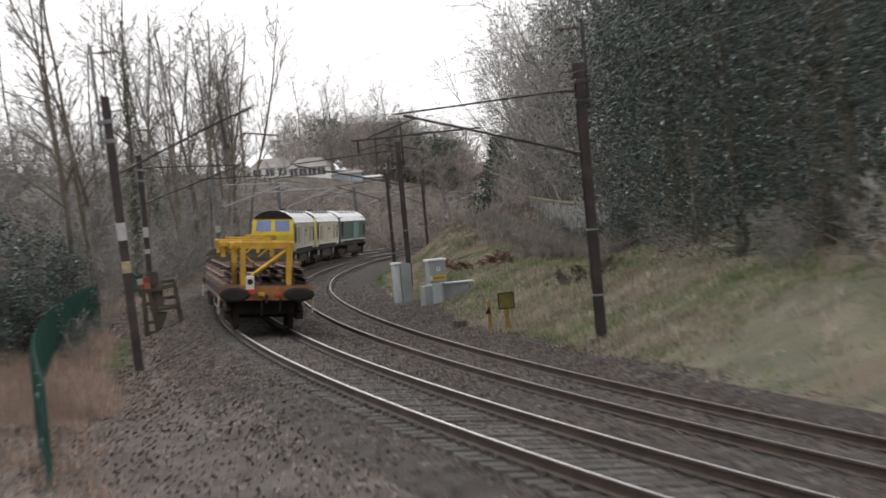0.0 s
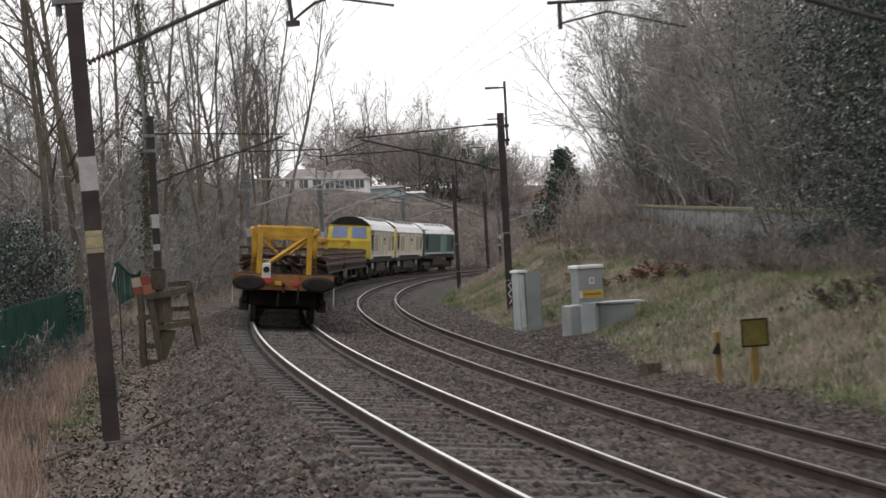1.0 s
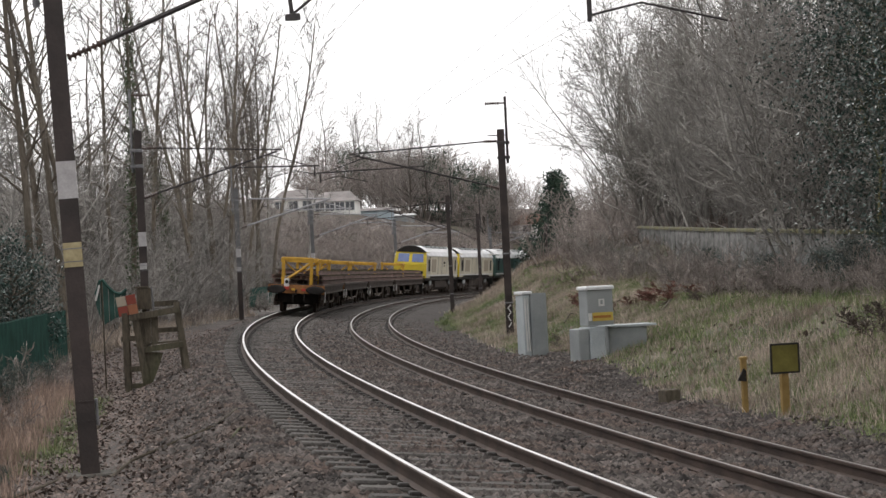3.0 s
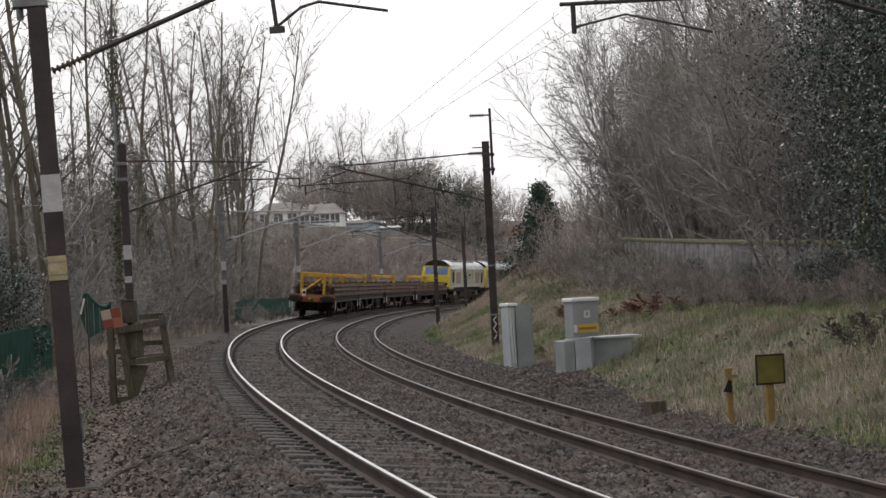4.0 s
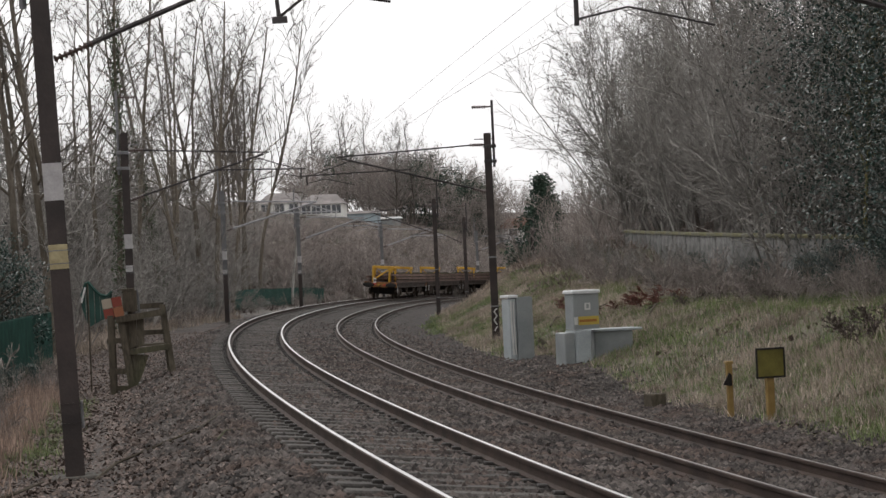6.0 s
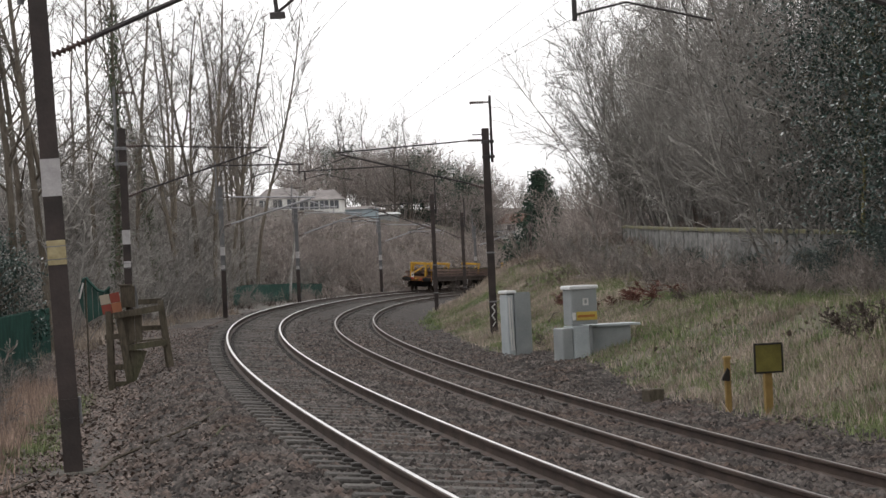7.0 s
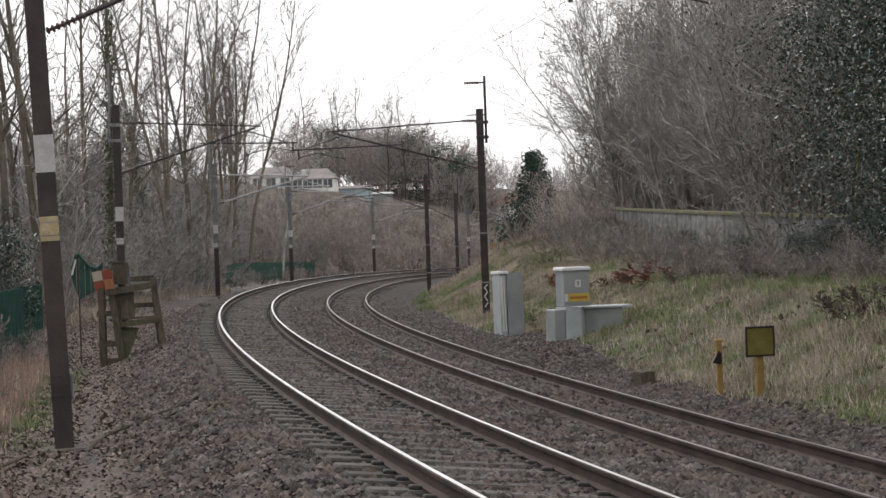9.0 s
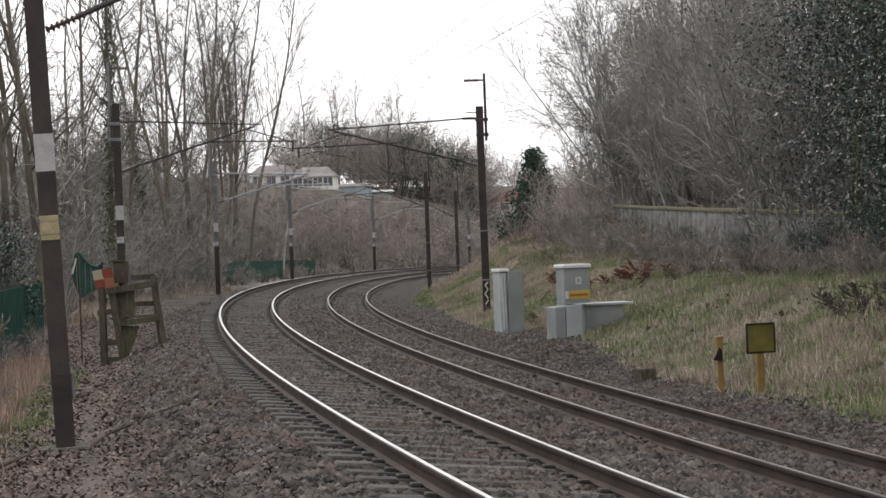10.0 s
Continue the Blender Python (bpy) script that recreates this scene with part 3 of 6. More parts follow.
def rail_wagon(length, tail):
    """A flat wagon for long rails. x runs forward; the origin is at rail level, midway."""
    w = empty("rail_wagon", pose(0, 0, 0))
    e = length / 2 - 0.5
    g = Geo()
    for y in (-1.16, 1.16):
        g.sweep([(y - 0.09, 0.86), (y + 0.09, 0.86), (y + 0.09, 0.9), (y + 0.02, 0.92), (y + 0.02, 1.14), (y + 0.09, 1.16), (y + 0.09, 1.2), (y - 0.09, 1.2), (y - 0.09, 1.16), (y - 0.02, 1.14), (y - 0.02, 0.92), (y - 0.09, 0.9)], -e, e)
    for i in range(9):
        x = -e + 0.6 + i * (2 * e - 1.2) / 8
        g.box(x - 0.08, x + 0.08, -1.08, 1.08, 0.95, 1.14)
    part("underframe", g, "frame_grime", w)
    part("deck", Geo().box(-e, e, -1.22, 1.22, 1.2, 1.26, 0.01), "frame_grime", w)
    # trussed queen posts below the middle
    for y in (-1.05, 1.05):
        part("truss", Geo().tube([(-3.0, y, 0.88), (-1.6, y, 0.42), (1.6, y, 0.42), (3.0, y, 0.88)], 0.05, 6).tube([(-1.6, y, 0.42), (-1.6, y, 0.9)], 0.04, 6).tube([(1.6, y, 0.42), (1.6, y, 0.9)], 0.04, 6), "truss", w)
    for sgn in (-1, 1):
        g = Geo().box(sgn * e - 0.06, sgn * e + 0.06, -1.25, 1.25, 0.86, 1.24, 0.015)
        part("headstock", g, "orange" if tail else "frame_grime", w, "rusty orange headstock" if tail else "")
        buffer_pair(w, sgn * e, sgn)
        g = Geo().tube([(sgn * e, 0, 1.0), (sgn * (e + 0.22), 0, 0.98), (sgn * (e + 0.28), 0, 0.8)], 0.045, 6).tube([(sgn * e, 0.12, 0.9), (sgn * (e + 0.15), 0.13, 0.7), (sgn * (e + 0.1), 0.13, 0.45)], 0.03, 6)
        part("coupling", g, "black", w)
        part("brake_pipe", Geo().tube([(sgn * e, -0.35, 0.95), (sgn * (e + 0.16), -0.37, 0.9), (sgn * (e + 0.14), -0.36, 0.55)], 0.025, 6), "black", w)
        for y in (-1.27, 1.27):
            part("white_lever", Geo().box(sgn * (e - 0.35) - 0.05, sgn * (e - 0.35) + 0.05, y - 0.015, y + 0.015, 0.5, 0.95, 0.005), "white", w, "white painted lever at the wagon end")
    for x in (-length * 0.33, length * 0.33):
        bogie(w, x)
    for sgn in (-1, 1):
        # added black box that stands in for the shade between the wheels
        part("brake_gear", Geo().box(sgn * (e - 1.4) - 0.3, sgn * (e - 1.4) + 0.3, -0.9, 0.9, 0.45, 0.9, 0.05), "black", w)
    if tail:
        x = -e
        # the tall braced end gate
        for y in (-0.62, 0.62):
            g = Geo().box(x + 0.10, x + 0.24, y - 0.07, y + 0.07, 1.26, 2.42, 0.012)
            g.tube([(x + 0.3, y, 2.3), (x + 1.1, y, 1.3)], 0.05, 6)
            part("gate_post", g, "yellow", w, "scuffed yellow post")
        part("gate_beam", Geo().box(x + 0.09, x + 0.25, -0.72, 0.72, 2.32, 2.47, 0.05), "yellow", w, "scuffed yellow beam")
        part("gate_brace", Geo().tube([(x + 0.17, 0.56, 1.4), (x + 0.17, -0.56, 2.2)], 0.06, 4), "yellow", w, "diagonal yellow brace")
        lamp = part("tail_lamp", Geo().box(x - 0.12, x - 0.02, 0.33, 0.55, 1.16, 1.52, 0.03), "white", w, "white tail lamp box")
        part("lamp_red_base", Geo().box(x - 0.135, x - 0.01, 0.32, 0.56, 1.02, 1.16, 0.01), "red", lamp)
        part("lens", Geo().tube([(x - 0.12, 0.44, 1.36), (x - 0.15, 0.44, 1.36)], 0.08, 12), "black", lamp)
        part("handle", Geo().tube([(x - 0.07, 0.52, 1.5), (x - 0.07, 0.52, 1.61), (x - 0.07, 0.36, 1.61), (x - 0.07, 0.36, 1.5)], 0.012, 5), "white", lamp)
        for y, c in ((0.1, "yellow"), (-0.35, "red")):
            part("cock", Geo().box(x - 0.12, x - 0.05, y - 0.05, y + 0.12, 0.98, 1.08, 0.01), c, w)
    # threader frames that hold the rails
    for x in ((-length * 0.36, length * 0.12) if tail else (-length * 0.05,)):
        f = part("stanchion_frame", Geo().box(x - 0.11, x + 0.11, -0.9, 0.9, 2.24, 2.44, 0.04), "yellow", w, "yellow stanchion frame")
        for y in (-0.78, 0.78):
            part("stanchion", Geo().box(x - 0.09, x + 0.09, y - 0.07, y + 0.07, 1.26, 2.3, 0.01), "yellow", f)
        for y in (-0.74, 0.74):
            part("roller_bar", Geo().tube([(x - 0.5, y, 2.34), (x + 0.5, y, 2.34)], 0.10, 6), "yellow", f)
        for y in (-0.74, 0.74):
            part("brace", Geo().tube([(x, y, 2.25), (x, y * 0.2, 1.75)], 0.035, 4), "yellow", f)
    return tagged(w, "grimy flat wagon with yellow frames carrying long rails", "wagon", "wagons of the train")


def rail_bundle(length, x_back):
    """Three tiers of long rails; each rail is a part."""
    ob, rng = empty("rail_bundle", pose(0, 0, 0)), random.Random(7)
    for tier, z in enumerate((1.27, 1.49, 1.72)):
        for k in range(8 - (tier == 2)):
            y = -1.1 + k * 0.315 + rng.uniform(-0.06, 0.06) + (0.15 if tier == 2 else 0)
            b = x_back + rng.uniform(-0.9, 1.3) - (0.9 if tier == 1 and k in (0, 7) else 0)
            g = Geo().sweep([(y - 0.07, z), (y + 0.07, z), (y + 0.07, z + 0.012), (y + 0.01, z + 0.03), (y + 0.01, z + 0.115), (y + 0.035, z + 0.125), (y + 0.035, z + 0.16), (y - 0.035, z + 0.16), (y - 0.035, z + 0.125), (y - 0.01, z + 0.115), (y - 0.01, z + 0.03), (y - 0.07, z + 0.012)], b, length / 2)
            part("rail_length", g, "rail_load", ob)
        for i in range(5):
            x = x_back + 1.5 + i * (length - 3) / 4.4
            part("spacer", Geo().box(x - 0.05, x + 0.05, -1.18, 1.18, z + 0.16, z + 0.21), "timber", ob)
    return tagged(ob, "three tiers of rusty brown rails stacked on a wagon", "rails", "rail loads")


def loco(length, kind):
    """A boxy diesel with a cab at each end."""
    lo = empty("diesel_locomotive", pose(0, 0, 0))
    e = length / 2 - 0.6
    white = kind != "green"
    side, end = ("loco_white", "loco_yellow") if white else ("loco_green", "loco_green")
    hw = 1.32
    part("frame", Geo().box(-e, e, -1.25, 1.25, 1.12, 1.50, 0.03), "black", lo)
    part("skirt", Geo().box(-e + 0.3, e - 0.3, -hw - 0.02, -hw + 0.02, 1.46, 1.58).box(-e + 0.3, e - 0.3, hw - 0.02, hw + 0.02, 1.46, 1.58), "white", lo, "pale valance stripe")
    part("body_side", Geo().box(-e + 1.9, e - 1.9, -hw, hw, 1.50, 3.05), side, lo, "dusty cream body side" if white else "dark green body side")
    prof = [(-hw - 0.03, 3.03), (-hw - 0.03, 3.10), (-1.12, 3.45), (-0.72, 3.72), (-0.3, 3.84), (0.3, 3.84), (0.72, 3.72), (1.12, 3.45), (hw + 0.03, 3.10), (hw + 0.03, 3.03)]
    part("roof", Geo().sweep(prof, -e + 0.35, e - 0.35), "loco_roof", lo, "curved roof with the skylight painted in pale grey")
    for i in range(5):
        x = -e + 4 + i * (2 * e - 8) / 4
        part("roof_grille", Geo().box(x - 0.7, x + 0.7, -0.8, 0.8, 3.72, 3.88, 0.04), "cab_grey" if white else "loco_roof", lo)
    part("exhaust", Geo().tube([(1.0, 0.2, 3.8), (1.0, 0.2, 3.98)], 0.22, 12), "black", lo)
    for sgn in (-1, 1):
        # cab: raked nose, windscreens and a dark brow above them
        v = []
        for y in (-hw, hw):
            v += [(sgn * (e - 1.92), y, 1.32), (sgn * e, y, 1.32), (sgn * e, y, 2.42), (sgn * (e - 0.33), y * 0.92, 3.38), (sgn * (e - 1.92), y * 0.92, 3.38)]
        g = Geo().add(v, [(0, 1, 2, 3, 4), (9, 8, 7, 6, 5), (3, 8, 9, 4), (4, 9, 5, 0), (0, 5, 6, 1)], 1).add(v, [(1, 6, 7, 2), (2, 7, 8, 3)], 0)
        cab = part("cab", g, (end, side), lo, "cab with a yellow warning end" if white else "dark green cab")
        g = Geo()
        bx = e - 0.33
        ring = [(-1.22, 3.37), (-1.12, 3.47), (-0.72, 3.74), (-0.3, 3.86), (0.3, 3.86), (0.72, 3.74), (1.12, 3.47), (1.22, 3.37)]
        k = len(ring)
        g.add([(sgn * bx, y, z) for y, z in ring] + [(sgn * (bx + 0.10), y * 0.97, z - 0.03) for y, z in ring], [(i, (i + 1) % k, k + (i + 1) % k, k + i) for i in range(k)] + [tuple(range(k, 2 * k))])
        part("brow", g, "black" if white else "loco_roof", cab, "dark brow over the windscreen")
        for y0, y1 in ((-1.04, -0.13), (0.13, 1.04)):
            g = Geo()
            v = [(sgn * (e - 0.02), y0, 2.56), (sgn * (e - 0.02), y1, 2.56), (sgn * (e - 0.245), y1 * 0.96, 3.22), (sgn * (e - 0.245), y0 * 0.96, 3.22)]
            g.add(v + [(a - sgn * 0.04, b, c) for a, b, c in v], [(0, 1, 2, 3), (7, 6, 5, 4), (0, 4, 5, 1), (1, 5, 6, 2), (2, 6, 7, 3), (3, 7, 4, 0)])
            part("windscreen", g, "screen_glass", cab, "windscreen with a blue sky reflection painted in")
        for y in (-0.85, 0.85):
            part("headlight", Geo().box(sgn * e - 0.03, sgn * e + 0.03, y - 0.2, y + 0.2, 1.62, 1.85, 0.02), "glass", cab)
        part("handrail", Geo().tube([(sgn * (e + 0.05), -1.0, 2.28), (sgn * (e + 0.05), 1.0, 2.28)], 0.02, 6), "loco_yellow" if white else "black", cab)
        for y in (-hw - 0.004, hw + 0.004):
            part("cab_door", Geo().box(sgn * (e - 1.45) - 0.34, sgn * (e - 1.45) + 0.34, y - 0.012, y + 0.012, 1.85, 2.8), "black", cab, "dark cab door with its window")
        buffer_pair(lo, sgn * e, sgn)
        part("plough", Geo().box(sgn * (e + 0.05) - 0.04, sgn * (e + 0.05) + 0.04, -1.1, 1.1, 0.25, 0.85, 0.02), "black", lo)
    if not white:
        for y in (-hw - 0.01, hw + 0.01):
            part("side_panel", Geo().box(-0.2, 3.4, y - 0.01, y + 0.01, 1.5, 2.95), "loco_teal", lo, "teal panel on the side")
    else:
        for y in (-hw - 0.006, hw + 0.006):
            for x in (-e + 3.9, e - 3.9):
                part("side_grille", Geo().box(x - 1.1, x + 1.1, y - 0.012, y + 0.012, 1.78, 2.82, 0.005), "cream", lo, "dusty louvred grille")
            for x in (-2.6, -0.4, 2.2):
                part("panel_joint", Geo().box(x - 0.03, x + 0.03, y - 0.008, y + 0.008, 1.6, 3.0), "cab_grey", lo)
            part("letter_bars", Geo().box(0.4, 1.2, y - 0.008, y + 0.008, 2.45, 2.65).box(0.6, 1.0, y - 0.008, y + 0.008, 2.2, 2.34), "black", lo, "dark lettering bars")
            for x in (-e + 3.2, e - 3.2):
                part("air_box", Geo().box(x - 0.5, x + 0.5, y * 0.86 - 0.05, y * 0.86 + 0.05, 0.72, 1.05, 0.03), "cab_grey", lo, "pale dusty box on the bogie")
    tank = Geo().sweep([(-1.2, 0.55), (-1.0, 0.32), (1.0, 0.32), (1.2, 0.55), (1.2, 1.05), (-1.2, 1.05)], -3.1, 3.1)
    part("fuel_tank", tank, "frame_grime", lo)
    for x in (-e + 3.2, e - 3.2):
        bogie(lo, x, (-1.6, 0.0, 1.6), True)
    lab = "cream diesel locomotive with a yellow end and dark brow" if white else "dark green diesel locomotive, its roof painted pale for skylight"
    return tagged(lo, lab, "locomotive", "locomotives of the train")


WAGON, LOCO = 18.3, 18.6
wagons = [rail_wagon(WAGON, True)]
plain_wagon = rail_wagon(WAGON, False)
wagons += [plain_wagon] + [copy_thing(plain_wagon, pose(0, 0, 0)) for _ in range(2)]
loads = [rail_bundle(WAGON, -WAGON / 2 + 1.6)]
plain_load = rail_bundle(WAGON, -WAGON / 2)
loads += [plain_load] + [copy_thing(plain_load, pose(0, 0, 0)) for _ in range(2)]
locos = [loco(LOCO, "white")]
locos += [copy_thing(locos[0], pose(0, 0, 0)), loco(LOCO, "green")]


def on_line(s, half):
    """The pose of a vehicle whose bogies stand half a metre count either side of s."""
    a = [float(c) for c in line(s - half, 0, 0)]
    b = [float(c) for c in line(s + half, 0, 0)]
    mid = [(p + q) / 2 for p, q in zip(a, b)]
    yaw = math.degrees(math.atan2(b[1] - a[1], b[0] - a[0]))
    rise = math.degrees(math.atan2(b[2] - a[2], math.hypot(b[0] - a[0], b[1] - a[1])))
    return pose(*mid, 0, 0, yaw) @ pose(0, 0, 0, 0, -rise, 0) @ pose(0, 0, 0, math.degrees(CANT), 0, 0)


def tail_at(t):
    """Where the tail of the train is, in metres along the line."""
    return 28.4 + 21.55 * t


def motions():
    ts = [i * 0.5 for i in range(21)]
    for i, (w, load) in enumerate(zip(wagons, loads)):
        off = WAGON / 2 + i * WAGON
        rows = [(t, on_line(tail_at(t) + off, WAGON * 0.33)) for t in ts]
        walk(w, rows)
        walk(load, rows)
    for i, lo in enumerate(locos):
        off = 4 * WAGON + LOCO / 2 + i * LOCO
        walk(lo, [(t, on_line(tail_at(t) + off, LOCO * 0.32)) for t in ts])


# ---- trackside things ----
def ground_post(s, n, dz=0.0, turn=0.0, name="x"):
    return empty(name, site(s, n, dz, turn))


def equipment_cabinet():
    c = ground_post(46.8, 7.08, -0.05, 12, "equipment_cabinet")
    part("plinth", Geo().box(-0.30, 0.08, -0.30, 0.32, -0.45, 0.78, 0.02), "cab_pale", c, "pale grey plinth box")
    part("side_pillar", Geo().box(-0.56, -0.31, -0.28, 0.3, -0.45, 0.74, 0.02), "cab_grey", c, "grey side pillar")
    part("plinth_door", Geo().box(-0.26, 0.04, -0.318, -0.302, -0.1, 0.70, 0.006), "cab_pale", c)
    part("body", Geo().box(-0.31, 0.31, -0.25, 0.25, 0.80, 1.60, 0.015), "cab_grey", c, "blue-grey cabinet body")
    part("lid", Geo().box(-0.35, 0.35, -0.29, 0.29, 1.60, 1.68, 0.03), "cab_white", c, "white lid")
    part("warning_label", Geo().box(-0.20, 0.295, -0.258, -0.252, 0.90, 1.09), "label_yellow", c, "yellow warning label")
    part("text_bar", Geo().box(-0.18, 0.24, -0.264, -0.26, 0.965, 1.02), "orange_text", c, "dark line of unreadable text")
    part("side_label", Geo().box(-0.30, -0.22, -0.262, -0.259, 0.91, 1.08), "white", c)
    part("white_notice", Geo().box(-0.04, 0.10, -0.258, -0.252, 1.23, 1.39), "white", c, "white notice")
    part("notice_mark", Geo().box(0.0, 0.06, -0.264, -0.26, 1.27, 1.36), "cab_grey", c)
    tagged(c, "blue-grey cabinet with a white lid on a pale plinth", "cabinet")
    t = ground_post(47.4, 7.95, 0.04, 8, "cable_trough")
    part("body", Geo().box(-0.62, 0.30, -0.3, 0.3, -0.4, 0.44, 0.02), "cab_grey", t)
    part("cover", Geo().box(-0.66, 0.52, -0.36, 0.36, 0.44, 0.49, 0.015), "cab_pale", t, "pale slab cover")
    tagged(t, "low grey concrete box with a pale cover slab", "cable box")
    b = ground_post(50.9, 6.25, -0.05, 14, "location_case")
    part("body", Geo().box(-0.16, 0.26, -0.3, 0.3, -0.4, 1.58, 0.015), "cab_grey", b)
    part("door", Geo().box(-0.12, 0.22, -0.318, -0.302, 0.1, 1.6, 0.005), "cab_grey", b)
    part("side_case", Geo().box(-0.34, -0.17, -0.26, 0.22, -0.4, 1.55, 0.012), "cab_pale", b, "narrow pale side case")
    part("side_lid", Geo().box(-0.37, -0.1, -0.29, 0.25, 1.58, 1.65, 0.02), "cab_white", b, "white lid")
    for x in (-0.30, -0.24):
        part("conduit", Geo().tube([(x, -0.28, 1.5), (x, -0.29, 0.9), (x + 0.02, -0.30, 0.2)], 0.018, 6), "white", b, "white conduit")
    tagged(b, "tall grey steel location case standing in the grass", "cabinet")


def sheet_of(outline, y, thick):
    """A flat board or sheet with that outline of (x, z)."""
    k = len(outline)
    return Geo().add([(x, y + dy, z) for dy in (0, thick) for x, z in outline],
                     [tuple(range(k)), tuple(range(2 * k - 1, k - 1, -1))] + [(i, k + i, k + (i + 1) % k, (i + 1) % k) for i in range(k)])


def yellow_sign():
    p = ground_post(33.0, 7.32, 0, 6, "trackside_sign")
    part("post", Geo().box(-0.065, 0.065, -0.05, 0.05, -0.3, 0.72, 0.012), "post_yellow", p, "pale yellow square post")
    g = Geo().box(-0.235, 0.235, -0.075, -0.055, 0.68, 1.14, 0.0)
    part("board", g, "sign_yellow", p, "dirty yellow-green board")
    for x0, x1, z0, z1 in ((-0.25, 0.25, 1.12, 1.15), (-0.25, 0.25, 0.665, 0.695), (-0.25, -0.22, 0.69, 1.12), (0.22, 0.25, 0.69, 1.12)):
        part("rim", Geo().box(x0, x1, -0.085, -0.05, z0, z1, 0.008), "black", p, "dark rim")
    tagged(p, "dirty yellow square sign with a dark rim on a post", "sign")
    q = ground_post(34.2, 7.0, 0.1, 0, "marker_post")
    part("post", Geo().box(-0.05, 0.05, -0.045, 0.045, -0.3, 0.80, 0.015), "post_yellow", q)
    part("cap", Geo().box(-0.065, 0.065, -0.06, 0.06, 0.78, 0.83, 0.015), "post_yellow", q)
    part("reader", sheet_of([(-0.13, 0.44), (0.02, 0.42), (0.02, 0.60), (-0.02, 0.64)], -0.09, 0.04), "black", q, "small dark fitting")
    tagged(q, "short ochre yellow marker post by the ballast", "post")
    g = Geo().box(-0.16, 0.16, -0.14, 0.14, -0.1, 0.17, 0.02)
    k = part("marker_block", g, "timber")
    k.matrix_world = site(37.8, 6.6, 0.08, 20)
    tagged(k, "dark timber block lying at the ballast edge", "block")


def plank(name, a, b, wide, deep, parent, material="timber", label=""):
    """A squared timber from a to b, wide across the picture of its frame and deep along y."""
    a, b = Vector(a), Vector(b)
    d = (b - a).normalized()
    side = d.cross(Vector((0, 1, 0))).normalized() * (wide / 2)
    back = Vector((0, deep / 2, 0))
    v = [tuple(p + i * side + j * back) for p in (a, b) for i, j in ((-1, -1), (1, -1), (1, 1), (-1, 1))]
    return part(name, Geo().add(v, [(3, 2, 1, 0), (4, 5, 6, 7), (0, 1, 5, 4), (1, 2, 6, 5), (2, 3, 7, 6), (3, 0, 4, 7)]), material, parent, label)


